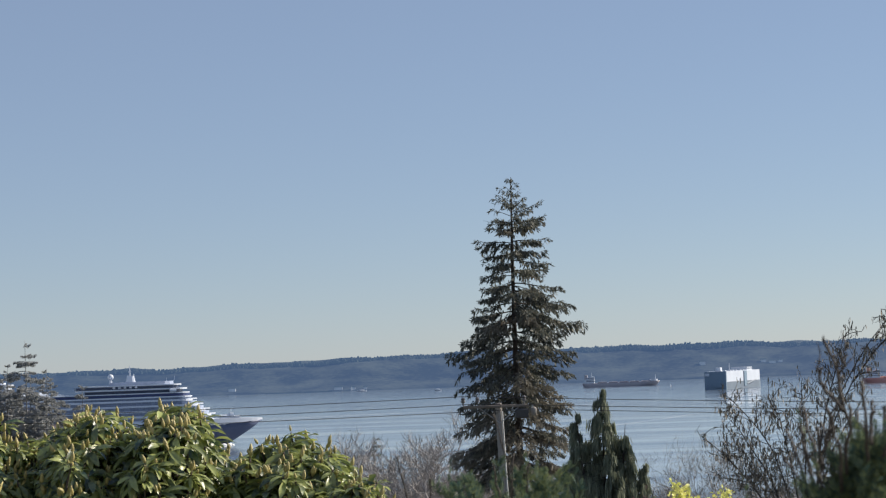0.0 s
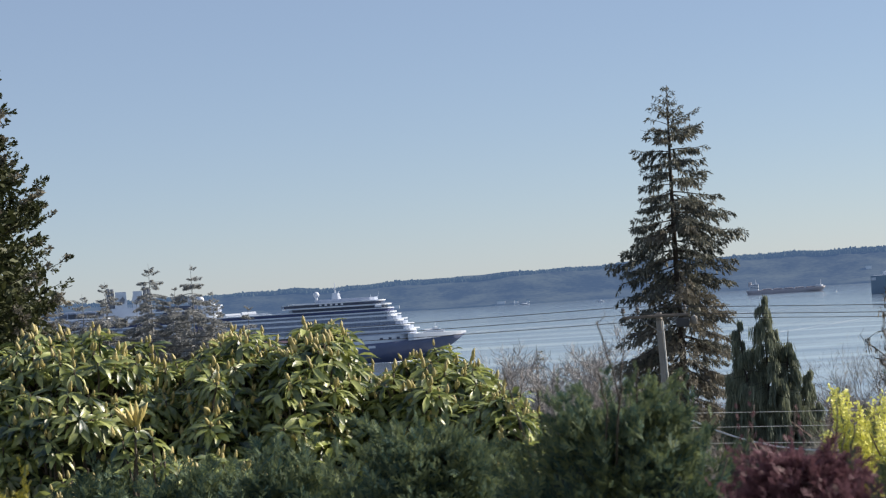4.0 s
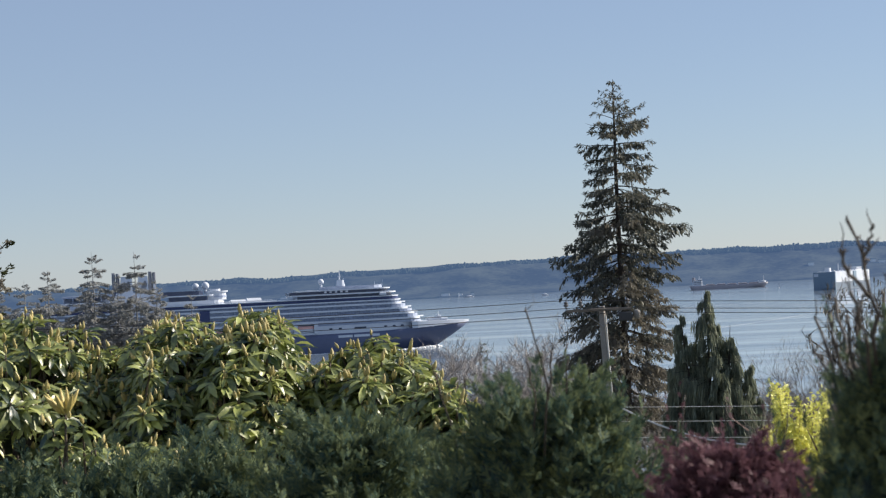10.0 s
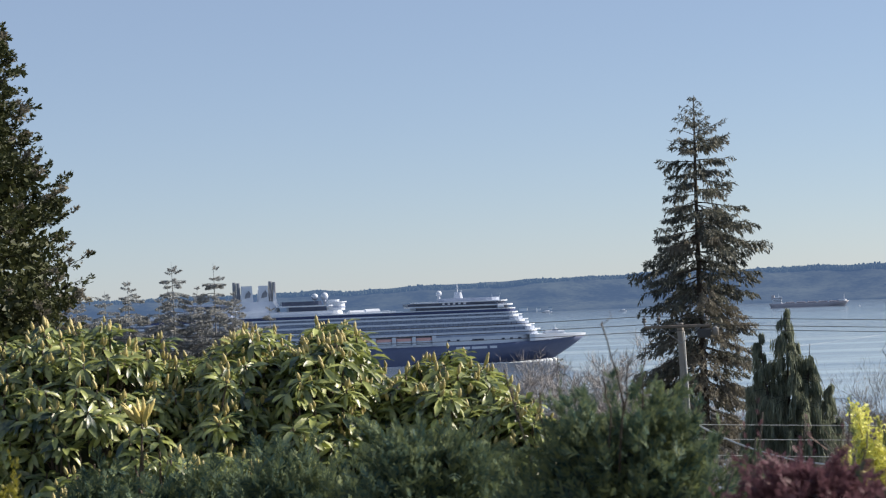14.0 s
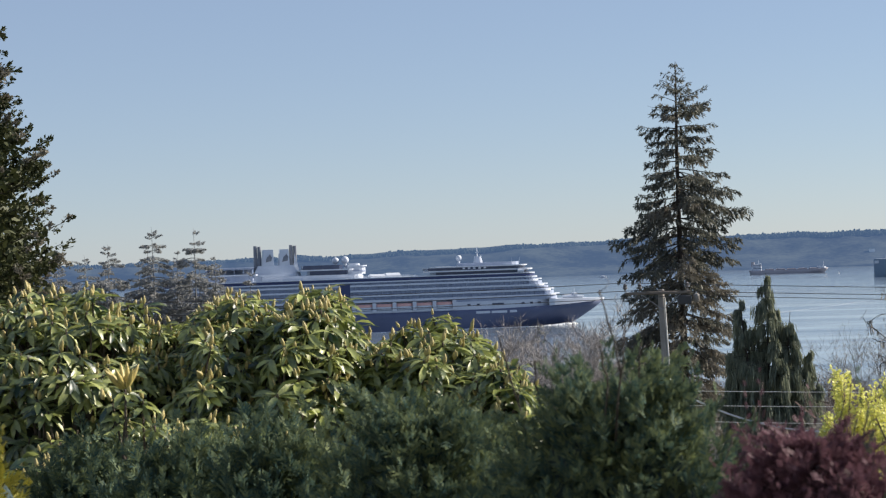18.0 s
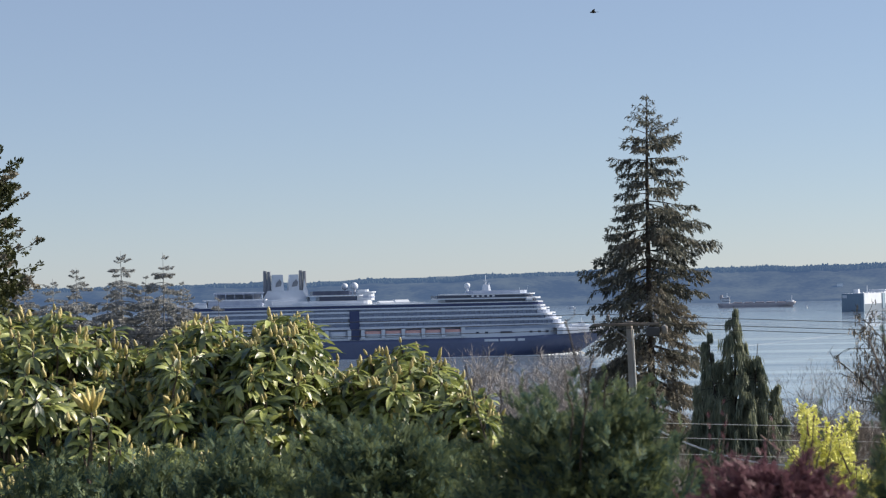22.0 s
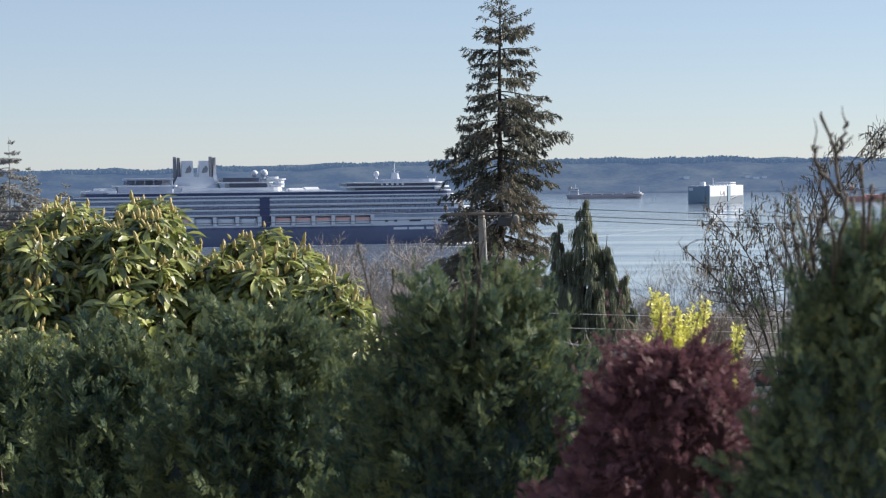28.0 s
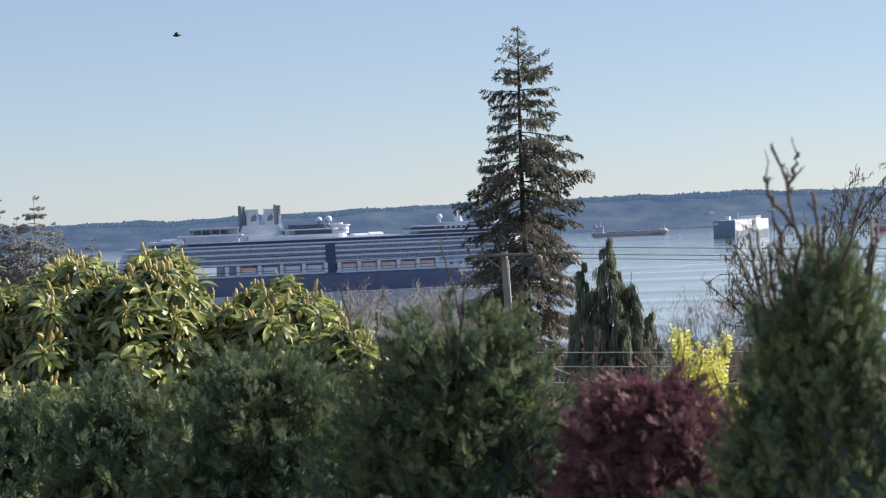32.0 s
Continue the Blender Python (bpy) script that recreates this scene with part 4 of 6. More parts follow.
def conifer(name, place, height, profile, whorls, label, needles, per_limb, tuft, seed, bark, lean=0.0, trunk_r=0.3, bare_below=0.0, rise=0.1, droop=0.38, group="", limb_r=0.05, thin=1.0):
    """A tree with one trunk, drooping limbs and hanging sprays of needles. profile: (metres below the tip, limb length)."""
    r = np.random.default_rng(seed)
    ob = thing(name, place, label, "tree", group)
    hs = np.linspace(0, 1, 14)
    wob = 0.12 * np.sin(hs * 7 + seed)
    g = Geo().tube(np.c_[lean * hs * height + wob * hs, 0.5 * wob, hs * height], trunk_r * (1 - hs) ** 0.8 + 0.015, 9)
    part("trunk", g, bark, ob)
    limbs, leaf = Geo(), Geo()
    depth_max = height - bare_below
    for w in range(whorls):
        d = depth_max * ((w + r.uniform(0, 0.8)) / whorls) ** 0.9 + 0.25
        if d > depth_max:
            continue
        reach = np.interp(d, [p[0] for p in profile], [p[1] for p in profile])
        count = int(r.integers(3, 6))
        turn = r.uniform(0, 2 * math.pi)
        for b in range(count):
            if r.random() > thin:
                continue
            az = turn + (b + r.uniform(-0.25, 0.25)) * 2 * math.pi / count
            L = reach * r.uniform(0.5, 1.12)
            z0 = height - d + r.uniform(-0.3, 0.3)
            fr = z0 / height
            start = (lean * z0, 0, z0)
            young = np.clip(1 - d / 4.0, 0, 1)
            pts, s = limb_points(start, az, L, rise + 0.7 * young, droop * (1 - young), 6)
            limbs.tube(pts, np.linspace(limb_r * (0.5 + L / 4), 0.008, 6), 4)
            n = int(per_limb * (0.06 + L / max(p[1] for p in profile)))
            ss = r.uniform(0.08, 1.0, n) ** 0.62
            side = r.normal(0, 1, n) * 0.16 * L * (1.08 - ss)
            base = np.stack([np.interp(ss, s, pts[:, i]) for i in range(3)], 1)
            base += np.c_[-np.sin(az) * side, np.cos(az) * side, -np.abs(side) * 0.35 - r.random(n) * 0.16 * min(L, 3.0)]
            sg = np.sign(side)
            dirs = np.c_[np.cos(az) * 0.8 - np.sin(az) * sg * 0.7, np.sin(az) * 0.8 + np.cos(az) * sg * 0.7, r.uniform(-1.2, 0.1, n)] + r.normal(0, 0.25, (n, 3))
            size = tuft * r.uniform(0.55, 1.25, n) * np.clip(0.45 + L / 5, 0.4, 1.1)
            leaf.many(TUFT, TUFT_F, along(dirs, r.uniform(0, math.pi, n)), base, np.c_[size * 0.4, size, size])
    part("limb_work", limbs, bark, ob, kind="stuff")
    part("crown", leaf, needles, ob, kind="stuff")
    return ob


def grow(geo, p, d, length, radius, level, r, tips, spread=0.6, kids=(2, 4), shrink=0.68, up=0.15, sides=5, rmin=0.0):
    """Branching stems: adds tubes to geo, collects the tips."""
    k = 4 if level > 1 else 2
    pts, q, e = [np.array(p, float)], np.array(p, float), np.array(d, float)
    for i in range(k):
        e = e + r.normal(0, 0.16, 3) + np.array([0, 0, up * 0.25])
        e /= np.linalg.norm(e)
        q = q + e * length / k
        pts.append(q.copy())
    geo.tube(pts, np.linspace(radius, radius * 0.6, k + 1), sides if level > 1 else 3)
    if level == 0:
        tips.append((pts[-1], e))
        return
    for c in range(int(r.integers(kids[0], kids[1] + 1))):
        at = pts[int(r.integers(k // 2, k + 1))]
        nd = e + r.normal(0, spread, 3) + np.array([0, 0, up])
        nd /= np.linalg.norm(nd)
        grow(geo, at, nd, length * shrink * r.uniform(0.75, 1.15), max(radius * 0.58, rmin), level - 1, r, tips, spread, kids, shrink, up, sides, rmin)


def bare_tree(name, place, height, label, seed, material, level=5, stems=1, spread=0.6, group="", fork=0.28, radius=None, kids=(2, 4), category="tree", rmin=0.0, haze=0):
    r = np.random.default_rng(seed)
    ob = thing(name, place, label, category, group)
    g, b, tips = Geo(), Geo(), []
    rad = radius or height * 0.012
    for s in range(stems):
        d = np.array([r.normal(0, 0.12 * stems), r.normal(0, 0.12 * stems), 1.0])
        d /= np.linalg.norm(d)
        hs = np.linspace(0, 1, 6)[:, None]
        pts = d[None] * hs * height * fork + np.c_[0.03 * np.sin(hs * 5 + s), 0.03 * np.cos(hs * 4 + s), 0 * hs] * height * 0.3
        g.tube(pts, np.linspace(rad, rad * 0.75, 6), 7)
        for k in range(3 if stems == 1 else 2):
            nd = d + r.normal(0, spread * 0.6, 3) + np.array([0, 0, 0.2])
            nd /= np.linalg.norm(nd)
            grow(b, pts[-1 - (k % 2)], nd, height * 0.27 * r.uniform(0.8, 1.15), rad * 0.62, level - 1, r, tips, spread, kids, rmin=rmin)
    part("trunk", g, material, ob)
    part("branching", b, material, ob, kind="stuff")
    if haze:
        # the fine outer twigs
        p = np.repeat(np.array([q[0] for q in tips]), haze, 0)
        e = np.repeat(np.array([q[1] for q in tips]), haze, 0)
        n = len(p)
        L = height * r.uniform(0.02, 0.055, n)
        f = Geo().many(BLADE, BLADE_F, along(e + r.normal(0, 0.55, (n, 3)) + (0, 0, 0.2), r.uniform(0, 3.14, n)), p - e * (L * 0.5)[:, None] + r.normal(0, 0.012 * height, (n, 3)), np.c_[np.full(n, max(rmin, 0.006) * 1.5), L, L])
        part("fine_twig_work", f, material, ob, kind="stuff")
    return ob, tips


# -- the tall half-bare fir by the power pole
def old_fir(place, height, right, left, label, seed, lowest):
    """One trunk, whorls of long limbs with forked hanging branchlets; right and left: (metres below the tip, limb length)."""
    r = np.random.default_rng(seed)
    ob = thing("fir_tree", place, label, "tree")
    hs = np.linspace(0, 1, 16)
    bend = 0.10 * np.sin(hs * 6 + 1) * hs
    part("trunk", Geo().tube(np.c_[bend, 0.5 * bend, hs * height], 0.34 * (1 - hs) ** 0.75 + 0.02, 10), M_BARKDARK, ob)
    green, brown = Geo(), Geo()
    d = 0.35
    while d < lowest:
        count = 4 if d < 2 else int(r.integers(4, 7)) + (2 if d > 13.5 else 0)
        turn = r.uniform(0, 2 * math.pi)
        for b in range(count):
            if d > 3 and r.random() < 0.14:
                continue
            az = turn + (b + r.uniform(-0.3, 0.3)) * 2 * math.pi / count
            k = 0.5 + 0.5 * math.cos(az)
            reach = k * np.interp(d, [p[0] for p in right], [p[1] for p in right]) + (1 - k) * np.interp(d, [p[0] for p in left], [p[1] for p in left])
            L = float(reach) * r.uniform(0.74, 1.12)
            z0 = height - d + r.uniform(-0.2, 0.2)
            rise = np.interp(d, [0, 2, 4, 7, 11, 16], [1.1, 0.6, 0.22, 0.0, -0.12, -0.22]) + r.normal(0, 0.07)
            pts, s = limb_points((float(np.interp(z0, hs * height, bend)), 0, z0), az, L, rise, 0.3 if d > 3 else 0.1, 8, 0.75)
            part("limb", Geo().tube(pts, np.linspace(0.014 + 0.011 * L, 0.008, 8), 5), M_BARKDARK, ob)
            full = np.interp(d, [0, 2, 4, 6, 13, 16, 22], [0.6, 0.55, 0.8, 1.0, 1.0, 0.95, 0.9]) * r.uniform(0.62, 1.1)
            target = brown if r.random() < np.interp(d, [0, 10, 14, 17, 20], [0.1, 0.12, 0.45, 0.75, 0.85]) else green
            out, aside = np.array([math.cos(az), math.sin(az), 0.0]), np.array([-math.sin(az), math.cos(az), 0.0])
            q = np.arange(0.12 if d < 6 else 0.24, 1.0, 0.15 / max(L, 0.4))
            for j, sj in enumerate(q):
                if r.random() > full:
                    continue
                foot = np.array([np.interp(sj, s, pts[:, i]) for i in range(3)])
                bl = np.clip((0.16 + 0.30 * (1 - sj)) * L ** 0.75 * r.uniform(0.7, 1.6), 0.2, 1.5)
                way = out * 0.75 + aside * (0.8 if j % 2 else -0.8) * r.uniform(0.4, 1.1) + np.array([0, 0, r.uniform(-0.6, 0.12) if d > 4 else r.uniform(-0.1, 0.5)])
                way /= np.linalg.norm(way)
                n = int(5 + bl / 0.034)
                u = r.random(n) ** 0.8
                base = foot + way * (bl * u)[:, None] - np.c_[0 * u, 0 * u, 0.22 * bl * u ** 2] + r.normal(0, 0.035, (n, 3))
                hang = r.random(n) < 0.35
                dirs = way + r.normal(0, 0.5, (n, 3)) + np.where(hang, -1.1, 0.1)[:, None] * np.array([0, 0, 1.0])
                size = np.where(hang, r.uniform(0.2, 0.46, n), r.uniform(0.12, 0.26, n)) * (0.75 if d < 3 else 1.0)
                target.many(TUFT, TUFT_F, along(dirs, r.uniform(0, math.pi, n)), base, np.c_[size * 0.34, size, size])
        d += r.uniform(0.42, 0.8) if d > 3 else r.uniform(0.4, 0.6)
    part("crown", green, M_NEEDLE, ob, kind="stuff")
    part("brown_sprays", brown, M_NEEDLEBROWN, ob, "browning sprays", kind="stuff")


FIR_RIGHT = [(0, 0.15), (1, 0.65), (2.2, 1.2), (3.0, 2.2), (4, 2.7), (5, 2.3), (7, 2.6), (8.5, 4.2), (10, 4.3), (12, 4.0), (13.5, 3.3), (18, 3.6), (26, 3.4)]
FIR_LEFT = [(0, 0.15), (1, 0.6), (2.2, 1.4), (3.7, 2.2), (5, 2.4), (7, 2.2), (8.5, 2.9), (10, 3.7), (11.5, 4.5), (13, 4.2), (14.2, 3.3), (16, 4.2), (18, 4.5), (22, 4.0), (26, 3.5)]
old_fir((4.1, 140, 25.4), 31.9, FIR_RIGHT, FIR_LEFT, "tall dark fir with drooping thinning branches", 17, 25.5)


# -- big green fir at the side, and the hazy thin conifers beyond
def broad_fir(place, height, profile, label, seed):
    """A full dense tree: short boughs that end in upturned bunches of needles round a shaded inside."""
    r = np.random.default_rng(seed)
    ob = thing("broad_fir_tree", place, label, "tree")
    hs = np.linspace(0, 1, 10)
    part("trunk", Geo().tube(np.c_[0 * hs, 0 * hs, hs * height], 0.5 * (1 - hs) ** 0.8 + 0.02, 10), M_BARKDARK, ob)
    limbs, leaf, inner, tips = Geo(), Geo(), Geo(), Geo()
    span = lambda d: np.interp(d, [p[0] for p in profile], [p[1] for p in profile])
    for k in range(760):
        d = 0.3 + (height - 4.5) * (k + r.random()) / 760
        az = r.uniform(0, 2 * math.pi)
        L = float(span(d)) * r.uniform(0.84, 1.0)
        rise = np.interp(d, [0, 5, 10, 16], [0.6, 0.2, 0.02, -0.1])
        pts, s = limb_points((0, 0, height - d - rise * L * 0.6), az, L, rise, 0.22, 7, 1.2)
        limbs.tube(pts, np.linspace(0.02 + 0.008 * L, 0.008, 7), 4)
        out, aside = np.array([math.cos(az), math.sin(az), 0.0]), np.array([-math.sin(az), math.cos(az), 0.0])
        for j in range(12):
            sj = r.uniform(0.7, 1.0) if j else 1.0
            foot = np.array([np.interp(sj, s, pts[:, i]) for i in range(3)]) + aside * r.normal(0, 0.32) * (1.35 - sj) * 1.6
            way = out * r.uniform(0.3, 0.9) + aside * r.normal(0, 0.5) + np.array([0, 0, r.uniform(-0.25, 0.8)])
            way /= np.linalg.norm(way)
            bl = r.uniform(0.2, 0.46)
            n = 30
            u = r.random(n) ** 0.7
            base = foot + way * (bl * u)[:, None] + r.normal(0, 0.075, (n, 3)) * (1.2 - u)[:, None]
            size = r.uniform(0.08, 0.16, n)
            target = tips if sj > 0.93 and r.random() < 0.3 else leaf
            target.many(TUFT, TUFT_F, along(way + r.normal(0, 0.6, (n, 3)), r.uniform(0, math.pi, n)), base, np.c_[size * 0.6, size, size])
    n = 42000
    d = 0.6 + (height - 5.0) * r.random(n)
    az = r.uniform(0, 2 * math.pi, n)
    rad = span(d) * np.sqrt(r.uniform(0.2, 0.8, n)) * (0.92 + 0.1 * np.sin(5 * az + 2.2 * d))
    size = r.uniform(0.2, 0.42, n)
    inner.many(TUFT, TUFT_F, turns(n, 20, 130, r), np.c_[np.cos(az) * rad, np.sin(az) * rad, height - d - 0.3], np.c_[size * 0.55, size, size])
    part("limb_work", limbs, M_BARKDARK, ob, kind="stuff")
    part("crown", leaf, M_FIRGREEN, ob, "dark green upturned sprays", kind="stuff")
    part("inner_sprays", inner, M_FIRGREEN, ob, kind="stuff")
    part("brown_tip_work", tips, M_NEEDLEBROWN, ob, "brownish cone-bearing tips", kind="stuff")


broad_fir((-23.2, 60, 35.8), 21.5, [(0, 0.3), (2.5, 2.1), (5, 3.7), (7, 4.6), (9, 5.4), (10.6, 5.75), (11.2, 5.7), (12.4, 6.5), (13.2, 6.4), (14, 5.9), (22, 6.2)], "large dense dark green fir with ragged boughs", 23)
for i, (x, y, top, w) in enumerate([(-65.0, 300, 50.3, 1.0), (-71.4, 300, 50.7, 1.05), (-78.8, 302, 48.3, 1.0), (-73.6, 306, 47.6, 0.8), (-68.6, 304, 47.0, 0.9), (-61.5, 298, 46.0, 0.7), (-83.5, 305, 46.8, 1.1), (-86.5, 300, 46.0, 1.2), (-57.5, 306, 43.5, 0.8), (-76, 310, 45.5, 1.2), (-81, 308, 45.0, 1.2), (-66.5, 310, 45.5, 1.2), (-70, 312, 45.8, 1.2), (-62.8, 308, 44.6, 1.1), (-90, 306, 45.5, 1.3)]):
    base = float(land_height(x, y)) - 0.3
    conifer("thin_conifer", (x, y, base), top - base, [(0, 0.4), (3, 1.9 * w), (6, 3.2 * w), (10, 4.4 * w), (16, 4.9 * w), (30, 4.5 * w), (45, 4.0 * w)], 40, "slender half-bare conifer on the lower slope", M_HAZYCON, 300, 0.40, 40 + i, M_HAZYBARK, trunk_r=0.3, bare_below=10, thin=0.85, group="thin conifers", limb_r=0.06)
r_shore = random.Random(9)
kinds = []
for k in range(3):
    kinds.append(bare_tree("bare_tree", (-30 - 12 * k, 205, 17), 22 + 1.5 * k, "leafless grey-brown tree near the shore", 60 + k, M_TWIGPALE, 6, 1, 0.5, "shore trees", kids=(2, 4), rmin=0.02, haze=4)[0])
spots = [(-14.5, 195, 0.92), (-10.6, 190, 0.98), (-8.0, 182, 1.0), (-6.2, 176, 1.02), (-3.6, 172, 0.98), (-1.4, 166, 0.95), (1.0, 168, 0.9), (-17.5, 200, 0.85), (-4.8, 190, 0.9), (6.4, 180, 0.8), (-12.3, 180, 0.85), (-20.0, 190, 0.85), (11, 185, 0.72), (15.5, 178, 0.7), (20, 190, 0.72), (25, 182, 0.72), (31, 190, 0.72), (-25, 200, 0.8), (1.7, 150, 0.66), (0.3, 152, 0.6)]
for i, (x, y, s) in enumerate(spots):
    t = copy_thing(kinds[i % 3], pose(x, y, float(land_height(x, y)) - 0.3, 0, 0, r_shore.uniform(0, 360)))
    t.scale = (s * 1.05, s * 1.05, s * r_shore.uniform(0.84, 0.98))
for i, (x, y, top) in enumerate([(-7.9, 185, 38.4), (3.4, 118, 36.3)]):
    base = float(land_height(x, y)) - 0.2
    conifer("young_conifer", (x, y, base), top - base, [(0, 0.2), (2, 0.8), (6, 1.7), (14, 2.4)], 26, "young green conifer among bare trees", M_FIRGREEN, 50, 0.5, 80 + i, M_BARK, trunk_r=0.16, group="young conifers")


# -- weeping cypress: leaders hung with long curtains
def weeping_tree(place, leaders, label, seed):
    r = np.random.default_rng(seed)
    ob = thing("weeping_cypress", place, label, "tree")
    wood, leaf = Geo(), Geo()
    for dx, dy, h, w in leaders:
        hs = np.linspace(0, 1, 8)
        wood.tube(np.c_[dx * hs ** 0.7, dy * hs ** 0.7, hs * h], 0.13 * (1 - hs) + 0.012, 6)
        for k in range(int(105 * h / 10)):
            d = h * 0.78 * r.random() ** 0.8
            z0 = h - d
            fr = z0 / h
            az = r.uniform(0, 2 * math.pi)
            L = w * np.interp(d, [0, 0.8, 2.5, 5, 9], [0.08, 0.36, 0.9, 1.5, 2.0]) * r.uniform(0.5, 1.1)
            start = (dx * fr ** 0.7, dy * fr ** 0.7, z0)
            pts, s = limb_points(start, az, L, 0.25, 0.45, 5)
            wood.tube(pts, np.linspace(0.025, 0.006, 5), 4)
            n = 84
            ss = r.uniform(0.2, 1, n)
            base = np.stack([np.interp(ss, s, pts[:, i]) for i in range(3)], 1) + r.normal(0, 0.05, (n, 3))
            drop = r.uniform(0.3, 1.0, n) * np.clip(0.4 + d * 0.2, 0.3, 1.3)
            dirs = np.c_[np.cos(az) * 0.18 + r.normal(0, 0.1, n), np.sin(az) * 0.18 + r.normal(0, 0.1, n), -np.ones(n)]
            leaf.many(TUFT, TUFT_F, along(dirs, r.uniform(0, 3.14, n)), base, np.c_[0.035 + 0.035 * r.random(n), drop, drop])
    part("stem_work", wood, M_BARKDARK, ob, kind="stuff")
    part("crown", leaf, M_WEEP, ob, kind="stuff")


weeping_tree((6.1, 86, 33.0), [(0, 0, 10.0, 1.15), (-1.15, -0.2, 9.0, 0.95), (-0.75, 0.5, 7.6, 0.9), (0.95, -0.3, 8.4, 0.85), (-1.75, -0.5, 6.8, 1.0), (1.75, -0.3, 6.7, 0.95), (0.25, -0.9, 7.4, 1.0), (2.1, -0.2, 5.6, 1.1)], "dark weeping cypress with several nodding tops", 31)

# -- birch-like bare tree with catkins, and the bare mass behind
def catkin_tree(place, tips, seed):
    """Arching stems from one stool, with side shoots hung with catkins; tips: where each stem ends, from the foot."""
    r = np.random.default_rng(seed)
    ob = thing("catkin_tree", place, "bare spreading tree hung with catkins", "tree")
    twigs, hung = Geo(), Geo()
    for tx, ty, tz in tips:
        s = np.linspace(0, 1, 9)
        lean = r.uniform(1.2, 1.9)
        pts = np.c_[tx * s ** lean, ty * s ** lean, tz * (s + 0.12 * np.sin(s * math.pi))] + np.cumsum(r.normal(0, 0.045, (9, 3)), 0) * s[:, None]
        part("stem", Geo().tube(pts, np.linspace(0.04, 0.011, 9), 6), M_TWIGDARK, ob)
        length = math.sqrt(tx * tx + tz * tz)
        for k in range(int(length * (4.4 if tx < 1 else 3.2))):
            sj = r.uniform(0.38, 1.0)
            foot = np.array([np.interp(sj, s, pts[:, i]) for i in range(3)])
            way = np.array([0.5 * np.sign(tx + r.normal(0, 1.5)) + r.normal(0, 0.6), r.normal(0, 0.7), r.uniform(-0.1, 1.1)])
            way /= np.linalg.norm(way)
            ends = []
            grow(twigs, foot, way, r.uniform(0.35, 0.85) * (1.25 - 0.5 * sj), 0.014, 2, r, ends, 0.6, (2, 3), 0.62, 0.05, 4, 0.0085)
            p = np.array([e[0] for e in ends])
            p = np.concatenate([p, foot + (p - foot) * 0.6])
            p = p[r.random(len(p)) < 0.6]
            n = len(p)
            if n:
                L = r.uniform(0.10, 0.24, n)
                hung.many(TUFT, TUFT_F, along(np.c_[r.normal(0, 0.12, (n, 2)), -np.ones(n)], r.uniform(0, 3, n)), p, np.c_[np.full(n, 0.055), L, L])
    part("side_shoot_work", twigs, M_TWIGDARK, ob, kind="stuff")
    part("catkin_fringe", hung, M_CATKIN, ob, "hanging catkins", kind="stuff")


gz = float(land_height(10.7, 63)) - 0.1
catkin_tree((10.7, 63, gz), [(-3.3, 0.2, 41.6 - gz), (-2.7, -0.6, 42.4 - gz), (-2.0, 0.5, 42.8 - gz), (-1.0, -0.3, 42.9 - gz), (0.2, 0.6, 43.2 - gz), (1.5, -0.4, 44.8 - gz), (3.1, 0.3, 45.4 - gz), (4.4, -0.5, 45.9 - gz), (-1.7, 0.9, 41.2 - gz), (2.2, 0.8, 42.9 - gz)], 91)
for i, (x, y, h, lev) in enumerate([(10.2, 78, 7.2, 5), (8.6, 82, 6.0, 5), (2.9, 95, 7.0, 5), (-0.6, 110, 9.5, 5), (-4, 118, 9.0, 5), (-2.2, 98, 7.5, 5), (1.2, 124, 9.8, 5), (-6.5, 126, 9.5, 5), (8.0, 100, 6.0, 5), (-9, 120, 9.2, 5), (13.0, 105, 13.4, 5), (14.4, 108, 13.8, 5), (12.2, 112, 12.4, 5), (16.2, 106, 12.8, 5)]):
    h *= 0.86
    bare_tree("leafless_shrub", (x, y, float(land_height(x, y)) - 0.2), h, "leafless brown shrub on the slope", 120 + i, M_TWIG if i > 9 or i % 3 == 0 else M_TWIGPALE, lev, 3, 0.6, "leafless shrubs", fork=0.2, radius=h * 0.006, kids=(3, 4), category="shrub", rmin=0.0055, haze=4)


# -- twiggy brown shrub behind the gap in the hedge
bare_tree("leafless_shrub", (0.57, 8.0, float(land_height(0.57, 8)) - 0.1), 3.05, "leafless red-brown shrub behind the hedge", 140, M_TWIGRED, 5, 9, 0.42, "leafless shrubs", fork=0.5, radius=0.012, kids=(2, 3), category="shrub", rmin=0.0022, haze=1)


# -- forsythia in yellow flower
def build_forsythia(place, height, seed, n_stem=26):
    r = np.random.default_rng(seed)
    ob = thing("forsythia", place, "forsythia bush in bright yellow flower", "shrub", "forsythias")
    fl = Geo()
    for i in range(n_stem):
        d = np.array([r.normal(0, 0.085), r.normal(0, 0.085), 1.0])
        L = height * r.uniform(0.6, 1.0)
        s = np.linspace(0, 1, 6)
        pts = np.c_[d[0] * L * s + 0.1 * d[0] * s ** 2, d[1] * L * s, L * s]
        part("stem", Geo().tube(pts, np.linspace(0.012, 0.003, 6), 5), M_TWIG, ob)
        n = 430
        ss = r.uniform(0.35, 1.0, n)
        base = np.stack([np.interp(ss, s, pts[:, k]) for k in range(3)], 1) + r.normal(0, 0.035, (n, 3))
        z = r.uniform(0.03, 0.055, n)
        fl.many(TUFT, TUFT_F, turns(n, 20, 120, r), base, np.c_[z, z, z])
    part("blossom", fl, M_FORS, ob, "bright yellow blossom", kind="stuff")


